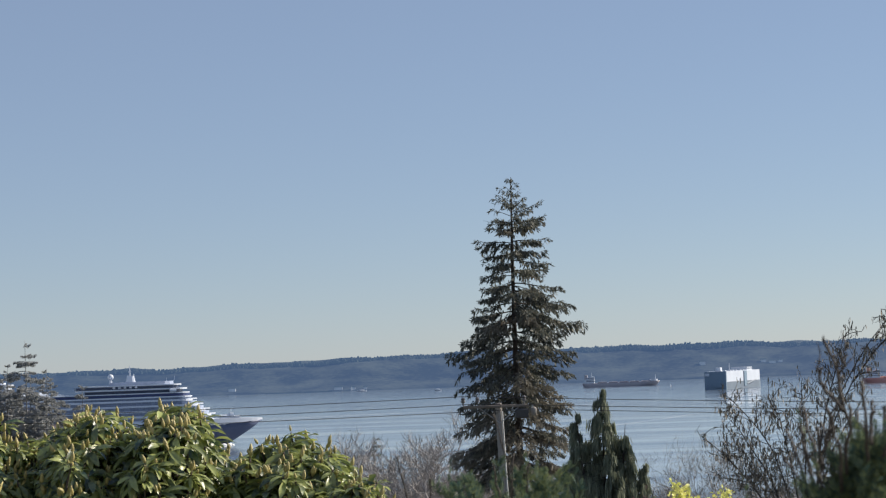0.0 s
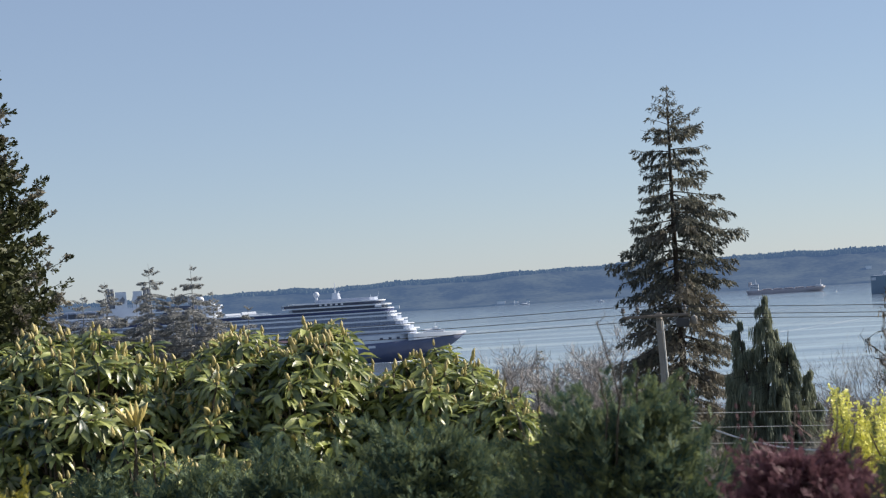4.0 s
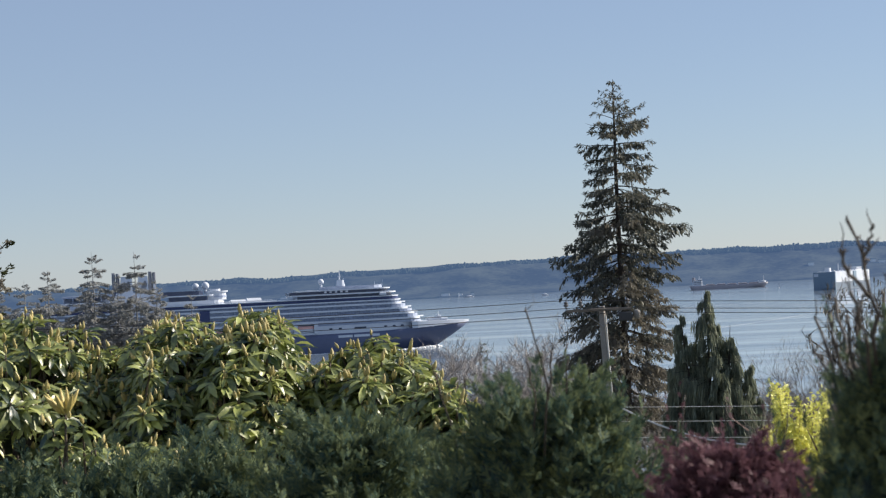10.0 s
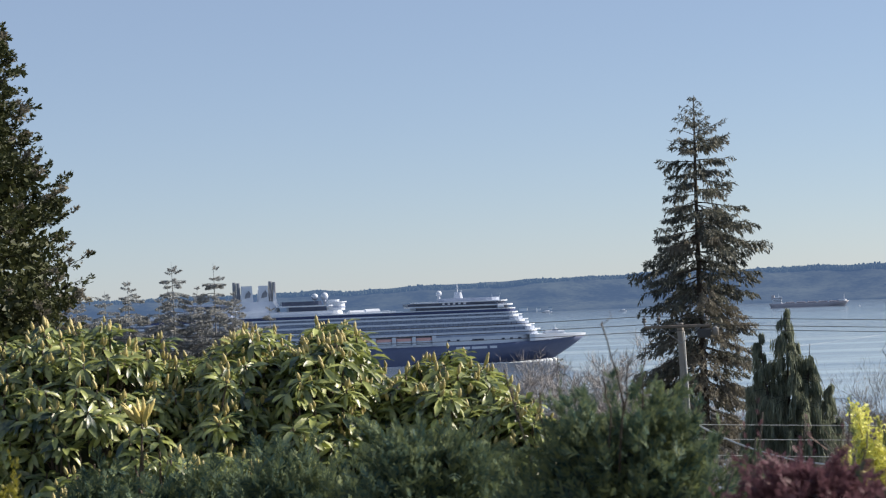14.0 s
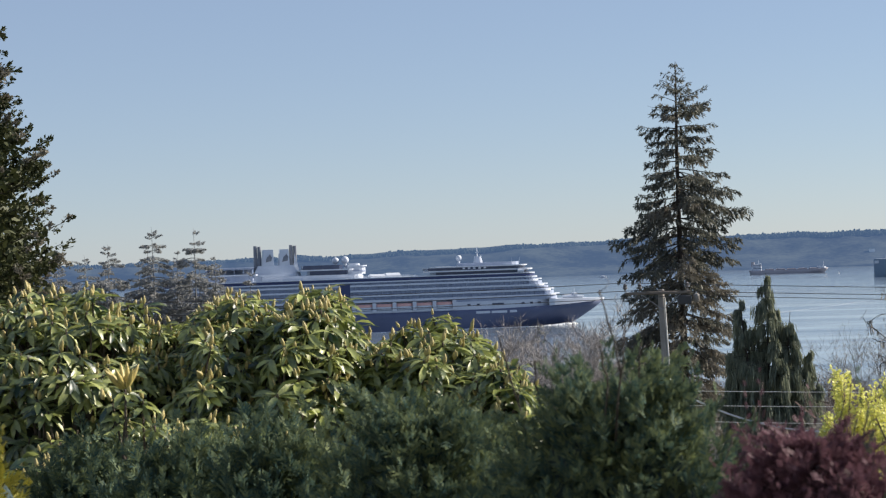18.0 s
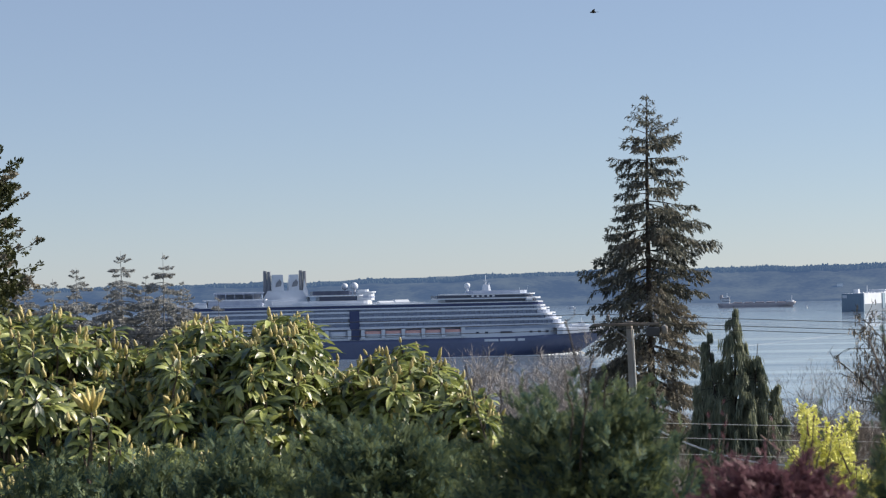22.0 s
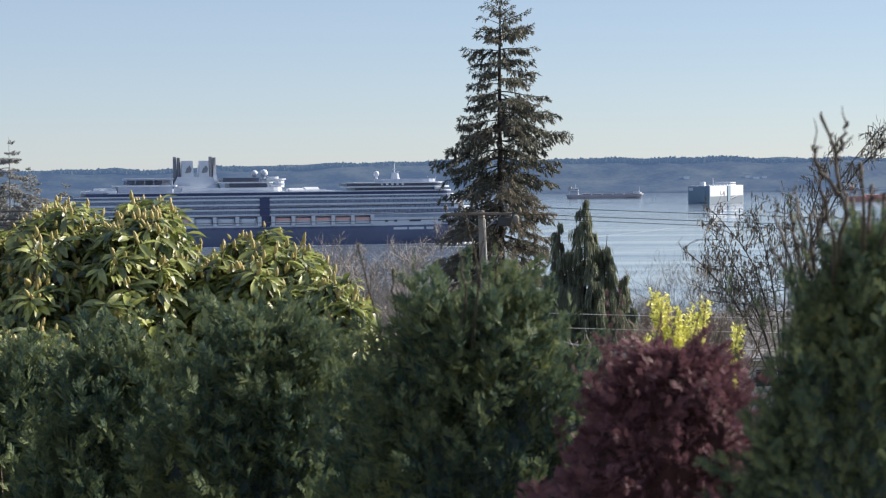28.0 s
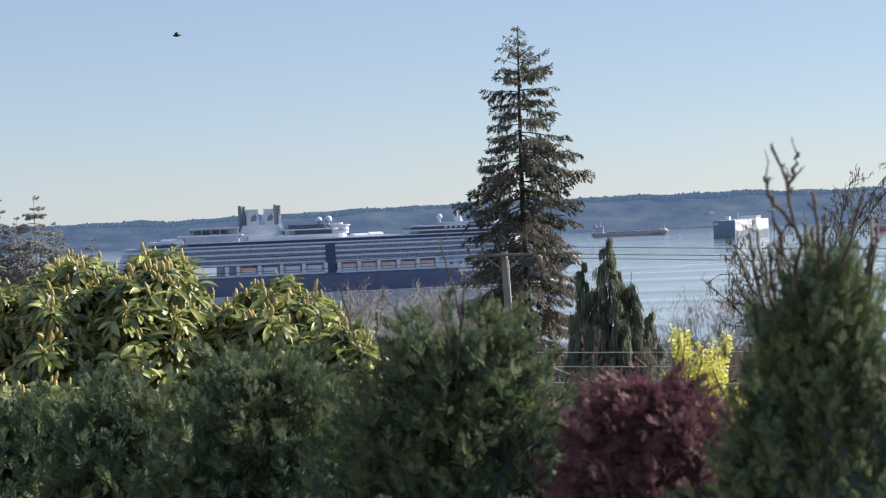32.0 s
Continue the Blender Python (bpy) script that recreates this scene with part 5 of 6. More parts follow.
build_forsythia((3.02, 26, 40.0), 2.5, 5, 24)
build_forsythia((3.5, 25.4, 40.0), 2.05, 6, 14)
build_forsythia((2.62, 25.6, 40.0), 1.95, 7, 12)

# -- clipped cedars of the garden hedge
SPRAY, SPRAY_F = [], []
for k, (a, y0, L) in enumerate([(0, 0, 1.0), (0.75, 0.12, 0.5), (-0.75, 0.2, 0.5), (0.65, 0.38, 0.42), (-0.65, 0.46, 0.4), (0.5, 0.62, 0.3), (-0.5, 0.68, 0.28)]):
    ca, sa, w = math.cos(a), math.sin(a), 0.06
    for u, v in ((-w, 0), (w, 0), (w * 0.55, L), (-w * 0.55, L)):
        SPRAY.append((u * ca + v * sa, y0 + v * ca - u * sa, 0.03 * (k % 3)))
    SPRAY_F.append((4 * k, 4 * k + 1, 4 * k + 2, 4 * k + 3))


def lumps(seed, az, z):
    return 1 + 0.13 * np.sin(az * 3 + seed + 2 * z) + 0.11 * np.sin(z * 11 + az * 2 + seed * 2) + 0.11 * np.sin(az * 7 - z * 14 + seed)


def build_cedar(place, height, radius, top_round, seed, n, spray, inner, label, name="hedge_cedar", category="hedge", size=0.085, group="garden hedge", leaders=18, core=M_CEDARIN, rise=1.0, taper=0.55):
    """A clipped columnar evergreen, thick with upright sprays round a solid core coloured dark as shade."""
    r = np.random.default_rng(seed)
    ob = thing(name, place, label, category, group)
    shape = lambda d: radius * np.clip((d + 0.015) / top_round, 0, 1) ** taper * (1 + 0.5 * np.clip(d - top_round, 0, 0.8) + 0.1 * np.clip(d - top_round, 0, 3))
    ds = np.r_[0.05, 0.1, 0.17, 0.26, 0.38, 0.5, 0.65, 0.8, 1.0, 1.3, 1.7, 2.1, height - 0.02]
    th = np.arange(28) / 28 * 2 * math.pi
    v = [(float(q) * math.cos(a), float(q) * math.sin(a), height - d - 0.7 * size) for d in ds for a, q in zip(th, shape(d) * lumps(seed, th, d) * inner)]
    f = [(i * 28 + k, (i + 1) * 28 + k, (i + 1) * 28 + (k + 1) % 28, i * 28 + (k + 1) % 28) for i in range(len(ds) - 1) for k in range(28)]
    part("shade_core", Geo().add(v, f + [tuple(range(28))]), core, ob, smooth=True)
    part("trunk", Geo().tube([(0, 0, 0), (0, 0, height * 0.6)], [0.05, 0.03], 7), M_BARK, ob)
    g = Geo()
    # an even coat of short sprays, then plumes that stand out of it
    m = int(n * 0.6)
    d = np.where(r.random(m) < 0.8, r.random(m) ** 1.1 * 1.0, r.random(m) * (height - 0.2))
    az = r.uniform(0, 2 * math.pi, m)
    rad = shape(d) * lumps(seed, az, d) * r.uniform(inner * 0.94, inner * 1.12, m)
    out = np.c_[np.cos(az), np.sin(az), 0 * az]
    p = out * rad[:, None] + np.c_[0 * d, 0 * d, height - d - 1.1 * size]
    dirs = out * r.uniform(0.2, 1.0, m)[:, None] + np.array([0, 0, rise]) * r.uniform(0.4, 1.2, m)[:, None] + r.normal(0, 0.28, (m, 3))
    g.many(SPRAY, SPRAY_F, along(dirs, r.uniform(0, math.pi, m)), p, size * r.uniform(0.6, 1.25, m))
    per = 20
    m = int(n * 0.8) // per
    d = np.where(r.random(m) < 0.82, r.random(m) ** 1.1 * 1.0, r.random(m) * (height - 0.2))
    az = r.uniform(0, 2 * math.pi, m)
    rad = shape(d) * lumps(seed, az, d) * r.uniform(0.78, 0.98, m)
    foot = np.c_[np.cos(az) * rad, np.sin(az) * rad, height - d - 1.4 * size]
    axis = np.c_[np.cos(az), np.sin(az), 0 * az] * r.uniform(0.15, 0.6, m)[:, None] + np.array([0, 0, rise]) * r.uniform(0.6, 1.2, m)[:, None] + r.normal(0, 0.18, (m, 3))
    axis /= np.linalg.norm(axis, axis=1)[:, None]
    plume = size * r.uniform(1.4, 3.2, m)
    k = np.repeat(np.arange(m), per)
    t = r.random(len(k)) ** 0.8
    p = foot[k] + axis[k] * (plume[k] * t)[:, None] + r.normal(0, 1, (len(k), 3)) * (size * 0.5 * (1.05 - t))[:, None]
    dirs = axis[k] + r.normal(0, 0.42, (len(k), 3))
    s = size * r.uniform(0.45, 1.0, len(k)) * (1.1 - 0.45 * t)
    g.many(SPRAY, SPRAY_F, along(dirs, r.uniform(0, math.pi, len(k))), p, s)
    # thin leaders that stand out of the top
    for k in range(leaders):
        a, q = r.uniform(0, 6.28), radius * 0.75 * math.sqrt(r.random())
        L = r.uniform(0.05, 0.19)
        b = np.array([math.cos(a) * q, math.sin(a) * q, height - top_round * 0.55 * (q / radius) ** 2 - 0.05])
        m = 9
        tt = np.linspace(0, 1, m)
        pp = b + np.c_[0.02 * tt * r.normal(), 0.02 * tt * r.normal(), L * tt]
        dd = np.c_[r.normal(0, 0.35, (m, 2)), np.ones(m)]
        g.many(SPRAY, SPRAY_F, along(dd, r.uniform(0, 3, m)), pp, size * (0.75 - 0.4 * tt))
    part("foliage", g, spray, ob, kind="stuff")
    return ob


HEDGE = "dense clipped cedar of the garden hedge"
for i, (x, y, top, R, rnd, n, size) in enumerate([(-2.85, 10.9, 43.05, 0.45, 0.7, 4600, 0.12), (-1.98, 9.1, 43.2, 0.46, 0.7, 5000, 0.115), (-1.19, 7.2, 43.39, 0.42, 0.75, 6400, 0.095), (-0.5, 5.65, 43.61, 0.385, 0.66, 8500, 0.07), (0.07, 4.55, 43.745, 0.345, 0.5, 10500, 0.056), (0.63, 3.0, 43.90, 0.29, 0.6, 16000, 0.034)]):
    gz = float(land_height(x, y))
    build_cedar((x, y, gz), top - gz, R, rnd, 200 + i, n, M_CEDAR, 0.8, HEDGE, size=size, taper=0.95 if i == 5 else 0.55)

# -- purple-leaved shrub between the cedars
gz = float(land_height(0.38, 3.8))
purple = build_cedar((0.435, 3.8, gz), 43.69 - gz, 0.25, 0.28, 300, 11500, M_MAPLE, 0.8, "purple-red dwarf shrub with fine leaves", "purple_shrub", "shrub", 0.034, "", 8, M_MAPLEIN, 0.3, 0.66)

# -- yellow-green shrub at the edge
gz = float(land_height(-1.7, 5.4))
build_cedar((-1.735, 5.4, gz), 43.56 - gz, 0.17, 0.22, 301, 2200, M_YELLOWSHRUB, 0.75, "low yellow-green conifer shrub beside the hedge", "golden_shrub", "shrub", 0.05, "", 4, M_CEDARIN, 0.6)


# -- bare knobbly stems that rise out of the hedge
def bare_stems(place, stems, label, seed, radius, twigs=0):
    r = np.random.default_rng(seed)
    ob = thing("bare_shrub", place, label, "shrub", "bare shrubs")
    for pts in stems:
        pts = np.array(pts, float)
        t = np.linspace(0, 1, len(pts))
        tt = np.linspace(0, 1, 9)
        q = np.stack([np.interp(tt, t, pts[:, k]) for k in range(3)], 1) + r.normal(0, 0.0022, (9, 3))
        g = Geo()
        rad = np.linspace(radius, radius * 0.62, 9) * r.uniform(0.82, 1.18, 9)
        rad[-1] *= 1.25
        g.tube(q, rad, 7)
        for k in range(5):
            i = int(r.integers(3, 9))
            d = r.normal(0, 1, 3) * 0.6 + np.array([0, 0, 0.6])
            g.tube([q[i], q[i] + d * radius * 2.2], [radius * 0.75, radius * 0.3], 5)
        if twigs:
            tips = []
            for k in range(twigs):
                i = int(r.integers(4, 9))
                d = r.normal(0, 0.5, 3) + np.array([0, 0, 0.8])
                grow(g, q[i], d / np.linalg.norm(d), r.uniform(0.012, 0.027), radius * 0.5, 1, r, tips, 0.55, (1, 2), 0.7, 0.2, 5, radius * 0.3)
        part("stem", g, M_TWIGDARK, ob, smooth=True)
    return ob


o = np.array([0.58, 2.85, 43.35])
W = lambda *p: [tuple(np.array(q) - o) for q in p]
r_st = np.random.default_rng(12)
stems = [W((0.585, 2.97, 43.84), (0.566, 2.84, 43.93), (0.556, 2.8, 43.99), (0.545, 2.8, 44.05), (0.528, 2.8, 44.095)),
         W((0.548, 2.8, 44.03), (0.556, 2.8, 44.06), (0.561, 2.8, 44.088)),
         W((0.556, 2.8, 43.985), (0.53, 2.8, 44.02), (0.514, 2.8, 44.055)),
         W((0.61, 2.97, 43.84), (0.594, 2.84, 43.93), (0.59, 2.82, 44.03)),
         W((0.594, 2.82, 43.93), (0.603, 2.82, 43.98), (0.601, 2.82, 44.0)),
         W((0.575, 2.97, 43.82), (0.552, 2.83, 43.91), (0.527, 2.81, 43.995)),
         W((0.63, 2.97, 43.84), (0.64, 2.86, 43.95), (0.662, 2.84, 44.02))]
for k in range(26):
    x = r_st.uniform(0.5, 0.74)
    stems.append(W((0.6 + 0.6 * (x - 0.6), 3.05, 43.78), (x * 0.8 + 0.12, 3.02, 43.86), (x, r_st.uniform(2.98, 3.12), r_st.uniform(43.88, 43.985) + 0.12 * max(0, x - 0.58))))
bare_stems(tuple(o + np.array([0.012, 0.06, -0.022])), stems, "bare knobbly stems rising from the hedge", 3, 0.0034, 2)
o = np.array([0.0, 4.25, 43.0])
stems = [W((0.05, 4.5, 43.5), (0.075, 4.3, 43.76), (0.062, 4.25, 43.85), (0.038, 4.22, 43.945)), W((0.02, 4.5, 43.5), (0.05, 4.35, 43.74), (0.03, 4.3, 43.83))]
for k in range(4):
    x = r_st.uniform(-0.2, 0.2)
    stems.append(W((x * 0.7, 4.6, 43.5), (x, 4.55, 43.72), (x + r_st.normal(0, 0.015), 4.5, r_st.uniform(43.78, 43.87))))
bare_stems(tuple(o), stems, "bare stems rising behind the hedge", 8, 0.0026, 2)
o = np.array([0.42, 4.1, 43.0])
stems = []
for k in range(10):
    x = r_st.uniform(0.3, 0.62)
    stems.append(W((0.42 + 0.4 * (x - 0.42), 4.1, 43.3), (x - 0.02, 4.1, 43.6), (x, 4.1, r_st.uniform(43.64, 43.76))))
bare_stems(tuple(o), stems, "thin reddish bare stems over the purple shrub", 9, 0.0022)

# -- rhododendrons: whorls of long leaves with fat buds
LEAF, LEAF_F = [], []
for i, (y, w, z) in enumerate([(0.0, 0.03, 0), (0.3, 0.125, 0.005), (0.66, 0.155, -0.07), (0.88, 0.09, -0.19), (1.0, 0.01, -0.27)]):
    LEAF += [(-w, y, z + w * 0.35), (0, y, z), (w, y, z + w * 0.35)]
    if i:
        a = 3 * (i - 1)
        LEAF_F += [(a, a + 1, a + 4, a + 3), (a + 1, a + 2, a + 5, a + 4)]
BUD = Geo().turned([(0.10, 0), (0.26, 0.18), (0.30, 0.42), (0.2, 0.75), (0.03, 1.0)], (0, 0, 0), 7)


def build_rhododendron(place, rx, ry, high, seed, whorls, label, tops=(), dome=0.4, low=1.5):
    """A domed bush of leaf whorls round a core painted dark as shade; place is the middle of its foot, high its height,
    low how far down it is leafy.
    """
    r = np.random.default_rng(seed)
    ob = thing("rhododendron", place, label, "shrub", "rhododendrons")
    leaf_me = Geo().add(LEAF, LEAF_F).mesh("leaf", M_LEAFPART, True)
    bud_me = BUD.mesh("bud", M_BUD, True)
    wood, rest, far_buds = Geo(), Geo(), Geo()
    bump = lambda a: 1 + 0.09 * np.sin(3 * a + seed) + 0.06 * np.sin(7 * a + 2 * seed)
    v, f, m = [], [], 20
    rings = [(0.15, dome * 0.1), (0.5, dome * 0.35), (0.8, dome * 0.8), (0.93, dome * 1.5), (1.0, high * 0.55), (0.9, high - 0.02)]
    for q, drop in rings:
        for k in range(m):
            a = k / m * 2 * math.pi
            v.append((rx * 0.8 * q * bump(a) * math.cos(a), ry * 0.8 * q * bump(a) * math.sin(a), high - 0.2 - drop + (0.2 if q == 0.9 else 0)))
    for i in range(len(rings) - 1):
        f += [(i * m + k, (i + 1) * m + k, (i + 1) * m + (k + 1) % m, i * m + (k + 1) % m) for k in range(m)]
    # solid shell, coloured dark so that gaps in the leaves look shaded
    part("dark_shade_shell", Geo().add(v, f + [tuple(range(m))]), M_RHODIN, ob, smooth=True)
    pts = []
    for i in range(whorls):
        if i % 5 < 3:
            a, q = r.uniform(0, 2 * math.pi), math.sqrt(r.random())
            z = high - dome * q ** 2.2 + 0.16 * noise.noise((place[0] + 2.6 * rx * q * math.cos(a), 2.6 * ry * q * math.sin(a), seed)) + r.uniform(-0.12, 0.08)
            n = np.array([0.7 * q * math.cos(a), 0.7 * q * math.sin(a), 1.0 - 0.4 * q])
        else:
            a, q = r.uniform(-1.08 * math.pi, 0.08 * math.pi), 1.0
            z = high - dome - (low - dome) * r.random() ** 1.15
            n = np.array([math.cos(a), math.sin(a), 0.3])
        depth = r.uniform(0.0, 0.08) if i % 3 else r.uniform(0.1, 0.32)
        n /= np.linalg.norm(n)
        p = np.array([rx * q * bump(a) * math.cos(a), ry * q * bump(a) * math.sin(a), z]) - n * depth
        pts.append((p, n, i % 3 and r.random() < (0.62 if n[2] > 0.6 else 0.2)))
    for x, y, z in tops:
        pts.append((np.array([x, y, z]) - np.array(place), np.array([0, -0.2, 0.98]), True))
    near = buds = 0
    for p, n, bud in pts:
        axis = np.array([0.35 * n[0], 0.4 * n[1], 0.45 + 0.5 * n[2]]) + r.normal(0, 0.13, 3)
        axis /= np.linalg.norm(axis)
        wood.tube([p - axis * 0.35 - np.array([0.1 * n[0], 0.1 * n[1], 0.05]), p - axis * 0.12, p], [0.009, 0.007, 0.006], 5)
        m = int(r.integers(10, 15))
        x1 = np.cross(axis, (0.3, 1, 0.2))
        x1 /= np.linalg.norm(x1)
        y1 = np.cross(axis, x1)
        aa = r.uniform(0, 6.28) + np.arange(m) * 2.4
        ringd = np.cos(aa)[:, None] * x1 + np.sin(aa)[:, None] * y1
        dirs = ringd + axis[None] * r.uniform(-0.8, 0.45, m)[:, None]
        size = r.uniform(0.085, 0.155, m) * r.uniform(0.85, 1.12)
        start = p + ringd * 0.012 - axis * r.uniform(0, 0.05, m)[:, None]
        # the upper face of each leaf looks along the shoot
        d = dirs / np.linalg.norm(dirs, axis=1)[:, None]
        xx = np.cross(d, axis[None])
        xx /= np.linalg.norm(xx, axis=1)[:, None] + 1e-9
        T = np.stack([xx, d, np.cross(xx, d)], -1)
        tw = r.normal(0, 0.35, m)
        c, sn = np.cos(tw)[:, None], np.sin(tw)[:, None]
        T = np.stack([T[:, :, 0] * c + T[:, :, 2] * sn, T[:, :, 1], T[:, :, 2] * c - T[:, :, 0] * sn], -1)
        if near < 280 and n[1] < 0.2 and r.random() < 0.4:
            for k in range(m):
                lf = new("leaf", leaf_me)
                lf.parent = ob
                lf.matrix_basis = Matrix.LocRotScale(Vector(start[k]), Matrix(T[k].tolist()).to_quaternion(), Vector((size[k],) * 3))
                near += 1
        else:
            rest.many(LEAF, LEAF_F, T, start, size)
        for k in range(int(r.integers(1, 4)) if bud else 0):
            s = r.uniform(0.045, 0.072)
            spot = p + (r.normal(0, 0.028, 3) if k else 0) + axis * 0.01
            turn = Vector(axis + r.normal(0, 0.12, 3)).to_track_quat("Z", "Y")
            if buds < 290:
                b = new("bud", bud_me)
                b.parent = ob
                b.matrix_basis = Matrix.LocRotScale(Vector(spot), turn, Vector((s * 0.68, s * 0.68, s)))
                buds += 1
            else:
                bv = np.array(BUD.v[0]) * (s * 0.68, s * 0.68, s)
                far_buds.add(bv @ np.array(turn.to_matrix()).T + spot, BUD.f)
    part("stem_work", wood, M_BARK, ob, kind="stuff")
    part("leafage", rest.mesh("leafage", M_LEAF, True), None, ob, "glossy long green leaves", kind="stuff")
    if far_buds.n:
        part("bud_work", far_buds, M_BUDREST, ob, kind="stuff")
    return ob


RH = "large rhododendron with glossy leaves and fat yellow-green buds"
gz = float(land_height(-3, 13))
build_rhododendron((-3.66, 13.1, gz), 0.86, 1.1, 43.85 - gz, 401, 720, RH, dome=0.45)
build_rhododendron((-2.5, 13.3, gz), 0.46, 1.1, 43.80 - gz, 402, 600, RH, dome=0.5)
build_rhododendron((-1.92, 13.0, gz), 0.40, 0.9, 43.83 - gz, 403, 540, RH, dome=0.55)
build_rhododendron((-1.22, 13.2, gz), 0.46, 0.9, 43.58 - gz, 405, 540, RH, dome=0.28)
build_rhododendron((-0.72, 12.6, gz), 0.34, 0.7, 43.27 - gz, 406, 330, RH, dome=0.3)
build_rhododendron((-1.56, 13.9, gz), 0.36, 0.7, 43.48 - gz, 407, 240, RH, dome=0.25)
build_rhododendron((-2.98, 13.9, gz), 0.36, 0.7, 43.66 - gz, 408, 240, RH, dome=0.25)
show = build_rhododendron((-2.7, 11.5, gz), 1.45, 0.9, 43.08 - gz, 404, 800, RH, [(-2.68, 10.88, 43.37), (-2.6, 10.95, 43.3), (-2.78, 10.97, 43.29), (-2.7, 10.93, 43.2), (-2.55, 11.0, 43.16)], dome=0.5, low=1.3)
# one cluster of long yellow flower buds
long_bud = Geo().turned([(0.04, 0), (0.09, 0.2), (0.105, 0.5), (0.06, 0.82), (0.015, 1.0)], (0, 0, 0), 8).mesh("flower_bud", M_FLOWERBUD, True)
for k in range(7):
    b = new("flower_bud", long_bud)
    b.parent = show
    a = k * 0.9
    d = Vector((0.8 * math.cos(a), -0.25 + 0.6 * math.sin(a), 1.0)) if k else Vector((0, -0.1, 1))
    b.matrix_basis = Matrix.LocRotScale(Vector((-2.68 + 2.7 + 0.02 * math.cos(a), 10.87 - 11.5, 43.375 - gz)), d.to_track_quat("Z", "Y"), Vector((0.15, 0.15, 0.15)))
    tagged(b, "long pale yellow flower bud")


# ---- power pole and lines ----
def build_pole():
    b = (1.62, 77, 33.0)
    p = thing("utility_pole", b, "weathered leaning wooden power pole with a crossarm", "pole")
    part("post", Geo().tube([(0.12, 0, 0), (0.0, 0, 5), (-0.14, 0, 9.62)], [0.165, 0.15, 0.125], 12), M_POLE, p)
    arm = part("crossarm", Geo().box((-0.25, -0.2, 9.5), (2.5, 0.1, 0.11), 0, 0.02), M_TWIG, p)
    for x in (-1.5, -0.95, 0.85):
        ins = part("insulator", Geo().turned([(0.03, 0), (0.03, 0.1), (0.09, 0.12), (0.09, 0.18), (0.06, 0.2), (0.08, 0.26), (0.03, 0.32)], (x, -0.2, 9.57), 10), M_PORC, arm)
    for s in (-1, 1):
        part("brace", Geo().tube([(-0.13 + s * 0.75, -0.22, 9.45), (-0.1, -0.16, 8.85)], [0.018, 0.018], 5), M_STEEL, p)
    part("conduit", Geo().tube([(0.26, -0.06, 0), (0.13, -0.1, 5), (-0.01, -0.12, 9.3)], [0.035, 0.035, 0.035], 7), M_CABLE, p, "pale conduit up the pole")
    part("transformer_can", Geo().turned([(0.05, 9.1), (0.11, 9.12), (0.12, 9.38), (0.09, 9.42), (0.04, 9.44)], (1.2, -0.2, 0), 12), M_POLE, p, "pale round transformer can", True)
    part("switch_box", Geo().box((0.75, -0.2, 9.2), (0.5, 0.3, 0.35), 0, 0.03).tube([(0.5, -0.2, 9.3), (1.0, -0.2, 9.35)], [0.03, 0.03], 6), M_WIRE, p)
    return p


def sag_line(name, a, b, sag, radius, material, label):
    g, t = Geo(), np.linspace(0, 1, 25)
    a, b = np.array(a, float), np.array(b, float)
    pts = a + (b - a) * t[:, None]
    pts[:, 2] -= 4 * sag * t * (1 - t)
    tagged(part(name, g.tube(pts, np.full(25, radius), 5), material), label, "cable", "overhead lines")


def far_pole(x, y, zt):
    gz = float(land_height(x, y))
    p = thing("utility_pole", (x, y, gz), "wooden power pole further along the line", "pole")
    part("post", Geo().tube([(0, 0, -0.3), (0, 0, zt - gz)], [0.18, 0.14], 10), M_POLE, p)
    part("crossarm", Geo().box((0, 0, zt - gz - 0.2), (0.13, 2.4, 0.15), 0, 0.02), M_POLE, p)


build_pole()
far_pole(46, 78, 41.2)
far_pole(-42, 76, 43.2)
for dx, dz, y in ((-1.5, 0.3, 76.8), (-0.95, 0.0, 76.8), (0.85, -0.25, 76.8)):
    z = 42.62 + dz
    sag_line("power_line", (1.62 + dx, y, z), (46, 78 + dx * 0.6, 41.1 + dz), 0.25, 0.013, M_WIRE, "black power line strung between poles")
    sag_line("power_line", (1.62 + dx, y, z), (-42, 76 + dx * 0.6, 43.1 + dz), 0.35, 0.013, M_WIRE, "black power line strung between poles")
for k, (z0, z1) in enumerate(((38.75, 38.1), (38.2, 37.5), (37.6, 36.6))):
    sag_line("phone_line", (1.7, 76.8, z0), (40, 80, z1), 0.3, 0.013, M_CABLE, "thin pale line low on the pole")
sag_line("service_cable", (1.72, 76.7, 38.9), (7.4, 67.5, 37.85), 0.5, 0.038, M_CABLE, "thick pale cable from the pole to a house")


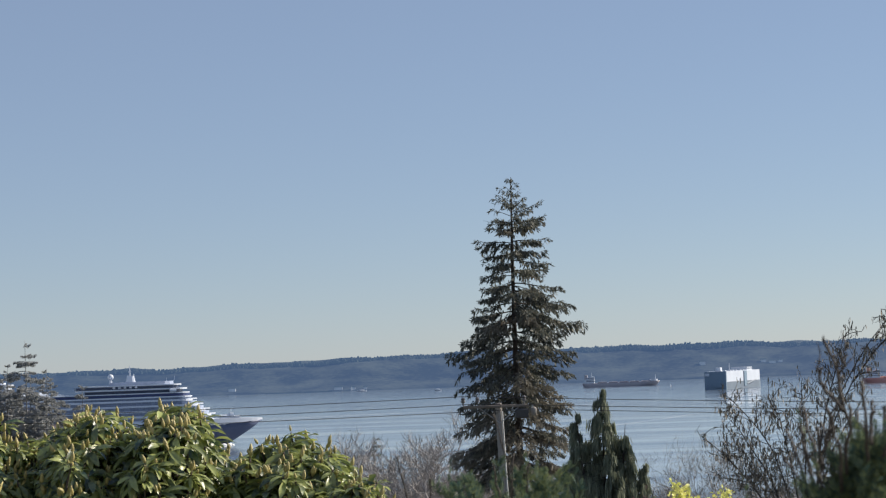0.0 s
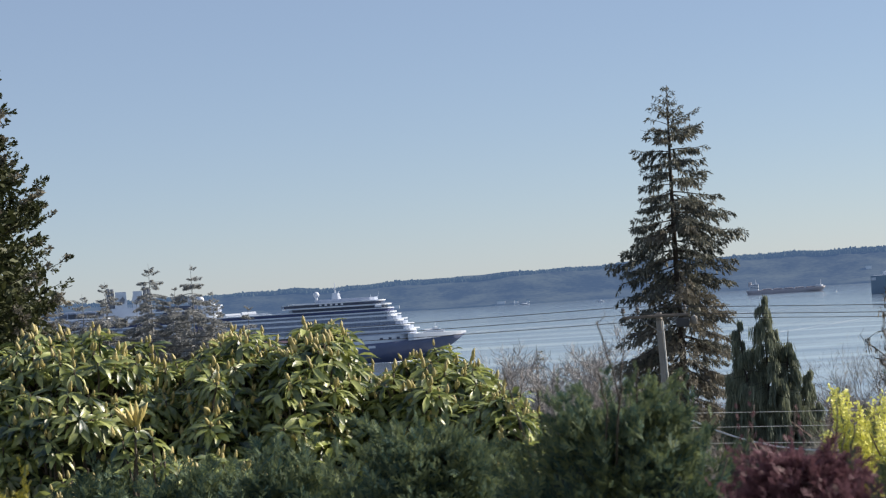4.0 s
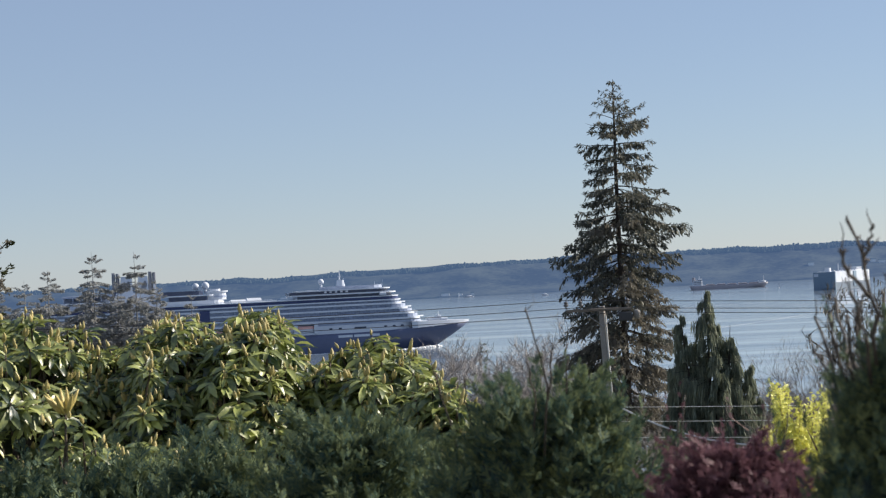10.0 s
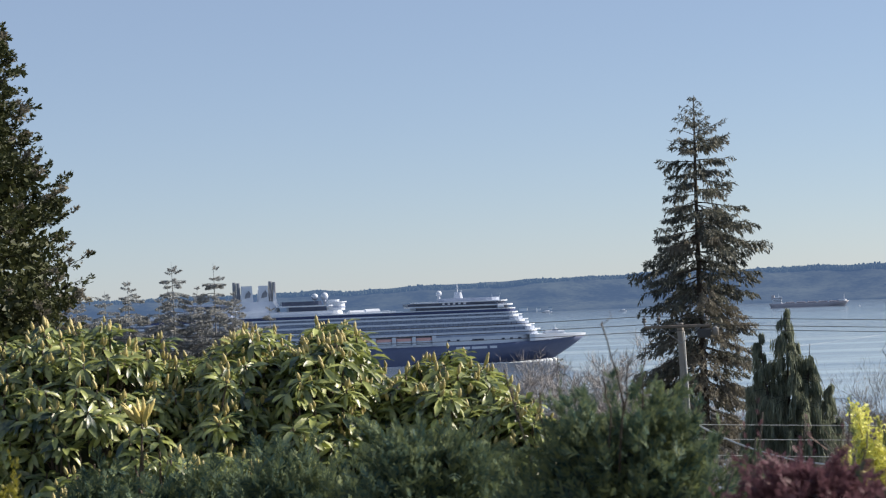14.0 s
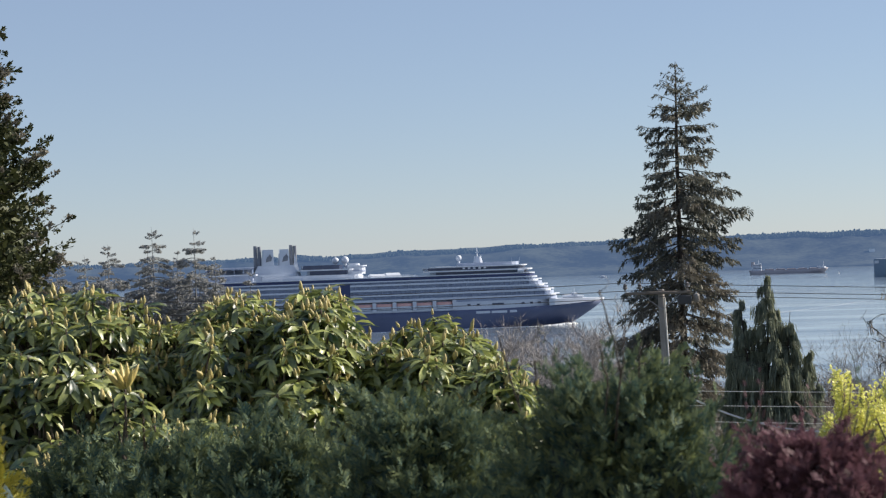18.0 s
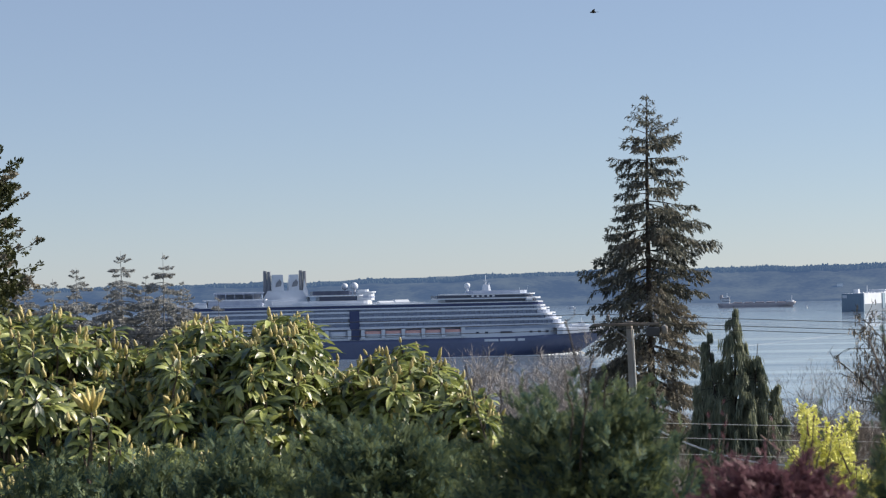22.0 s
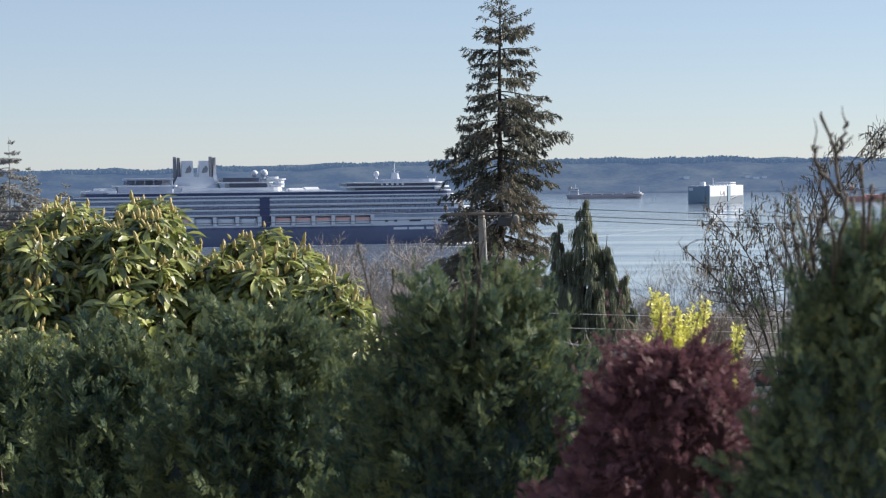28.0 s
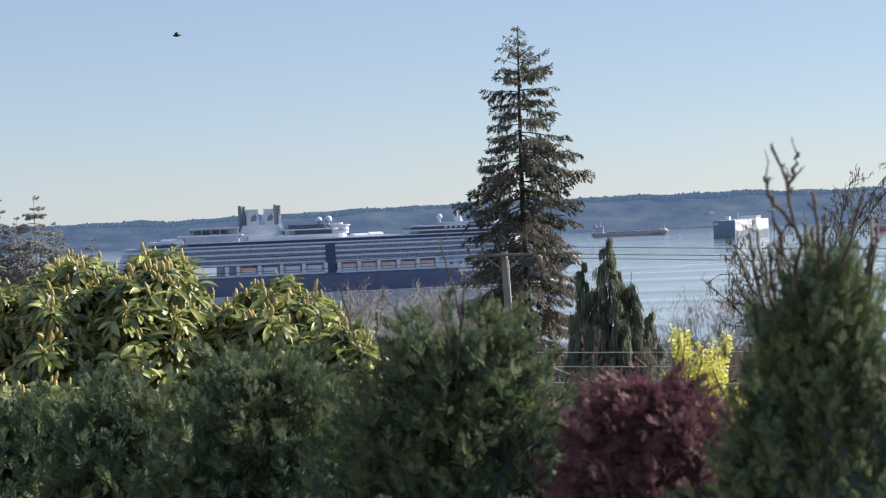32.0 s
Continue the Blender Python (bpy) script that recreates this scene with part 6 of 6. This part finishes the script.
# ---- houses below the garden ----
def build_house(x, y, w, d, eave, ridge, rz, roof_mat, label):
    """A gabled house; eave and ridge are heights above sea level."""
    gz = float(land_height(x, y)) - 0.5
    h = thing("house", (x, y, gz), label, "house", "houses on the slope", rz=rz)
    e, t = eave - gz, ridge - gz
    wall = part("wall", Geo().add([(-w / 2, -d / 2, 0), (w / 2, -d / 2, 0), (w / 2, d / 2, 0), (-w / 2, d / 2, 0), (-w / 2, -d / 2, e), (w / 2, -d / 2, e), (w / 2, d / 2, e), (-w / 2, d / 2, e), (-w / 2, 0, t - 0.15), (w / 2, 0, t - 0.15)],
                                  [(0, 1, 5, 4), (2, 3, 7, 6), (1, 2, 6, 9, 5), (3, 0, 4, 8, 7), (0, 3, 2, 1)]), M_WALL, h)
    for s in (-1, 1):
        o, th = 0.5, 0.18
        v = [(-w / 2 - o, s * (d / 2 + o), e - 0.25), (w / 2 + o, s * (d / 2 + o), e - 0.25), (w / 2 + o, 0, t), (-w / 2 - o, 0, t)]
        v += [(a, b, c + th) for a, b, c in v]
        part("roof", Geo().add(v, [(0, 3, 2, 1), (4, 5, 6, 7), (0, 1, 5, 4), (1, 2, 6, 5), (2, 3, 7, 6), (3, 0, 4, 7)]), roof_mat, h)
    for k in range(3):
        wx = -w / 2 + (k + 0.5) * w / 3
        win = part("window", Geo().box((wx, -d / 2 - 0.02, e - 1.3), (1.5, 0.1, 1.2), 0, 0.02), M_SHIPWHITE, h)
        part("pane", Geo().box((wx, -d / 2 - 0.05, e - 1.3), (1.3, 0.1, 1.0)), M_PANE, win)
    part("chimney", Geo().box((w * 0.22, 0.6, t + 0.3), (0.7, 0.7, 1.6), 0, 0.04), M_ROOFBROWN, h)
    part("gutter", Geo().tube([(-w / 2 - 0.5, -d / 2 - 0.6, e - 0.22), (w / 2 + 0.5, -d / 2 - 0.6, e - 0.22)], [0.07, 0.07], 6), M_STEEL, h)
    return h


build_house(20.9, 122, 9, 8, 33.2, 35.4, 14, M_ROOF, "pale house with a grey shingle roof among bare trees")
build_house(12.5, 150, 12, 9, 29.5, 32.4, -8, M_ROOFBROWN, "house with a brown roof behind bare shrubs")
build_house(31, 165, 12, 9, 29.0, 31.8, 10, M_ROOF, "grey-roofed house further down the slope")
build_house(-7, 160, 11, 8, 27.6, 30.4, 5, M_ROOF, "grey-roofed house behind the bare trees")
build_house(-26, 185, 12, 9, 24.5, 27.5, -12, M_ROOFBROWN, "brown-roofed house down the slope")


# ---- birds ----
def build_bird():
    b = thing("bird", (0, 0, 60), "small dark bird in flight", "bird", "birds")
    part("body", Geo().turned([(0.004, -0.11), (0.026, -0.06), (0.034, 0.0), (0.026, 0.055), (0.02, 0.085), (0.004, 0.115)], (0, 0, 0), 8), M_BIRD, b, smooth=True).matrix_basis = pose(0, 0, 0, 0, 90, 0)
    part("tail", Geo().add([(-0.09, -0.012, 0), (-0.09, 0.012, 0), (-0.19, 0.035, 0.004), (-0.19, -0.035, 0.004), (-0.09, 0, 0.012)], [(0, 1, 2, 3), (0, 3, 4), (1, 4, 2), (4, 3, 2)]), M_BIRD, b)
    for s in (-1, 1):
        v = [(0.05, 0.02 * s, 0.0), (-0.05, 0.02 * s, 0.0), (-0.04, 0.12 * s, 0.04), (0.045, 0.12 * s, 0.045), (-0.06, 0.26 * s, 0.07)]
        v += [(a, q, c + 0.006) for a, q, c in v]
        part("wing", Geo().add(v, [(0, 1, 2, 3), (3, 2, 4), (5, 8, 7, 6), (8, 9, 7), (0, 3, 8, 5), (3, 4, 9, 8), (4, 2, 7, 9), (2, 1, 6, 7)]), M_BIRD, b)
    return b


BIRDS = [build_bird()]
for k in range(5):
    BIRDS.append(copy_thing(BIRDS[0], pose(0, 0, 60 + k)))


# ---- what moves ----
def flight(bird, t, place, speed):
    """Key a bird that crosses the view at t, and comes and goes far outside it."""
    p, v = Vector(place), Vector(speed)
    h = math.degrees(math.atan2(v.y, v.x))
    span = 0.75 * p.y / v.length
    at = lambda q: pose(q.x, q.y, q.z, 0, 0, h)
    rows = []
    if t - span > 0.2:
        rows.append((0, at(p - v * span - Vector((v.x, v.y, 0)).normalized() * 60)))
        rows.append((t - span, at(p - v * span)))
    else:
        rows.append((0, at(p - v * t)))
    rows.append((t, at(p)))
    if t + span < 31.8:
        rows.append((t + span, at(p + v * span)))
        rows.append((32, at(p + v * span + Vector((v.x, v.y, 0)).normalized() * 60)))
    elif t < 31.9:
        rows.append((32, at(p + v * (32 - t))))
    walk(bird, rows)


def run_of_ship():
    """She keeps a straight course at an even speed."""
    rows = []
    for t in (0, 8, 16, 24, 32):
        d = 6.43 * (t - 19)
        rows.append((t, pose(-6.7 + d * math.cos(radians(14)), 1304 + d * math.sin(radians(14)), 0, 0, 0, 14)))
    walk(SHIP, rows)


def motions():
    run_of_ship()
    flight(BIRDS[0], 32.0, (-7.43, 53.2, 49.15), (-28.0, 0, 15.4))
    flight(BIRDS[1], 19.0, (-21.9, 90, 49.2), (-60.0, 0, 9.0))
    flight(BIRDS[2], 22.0, (0.32, 64.6, 52.84), (-10.4, 0, 1.5))
    flight(BIRDS[3], 30.0, (7.38, 64, 49.7), (-28.8, 0, 6.4))
    flight(BIRDS[4], 8.0, (0.62, 90, 52.3), (-26.0, 0, 4.0))
    flight(BIRDS[5], 1.0, (25.4, 150, 65.6), (-22.0, 0, 3.0))


motions()
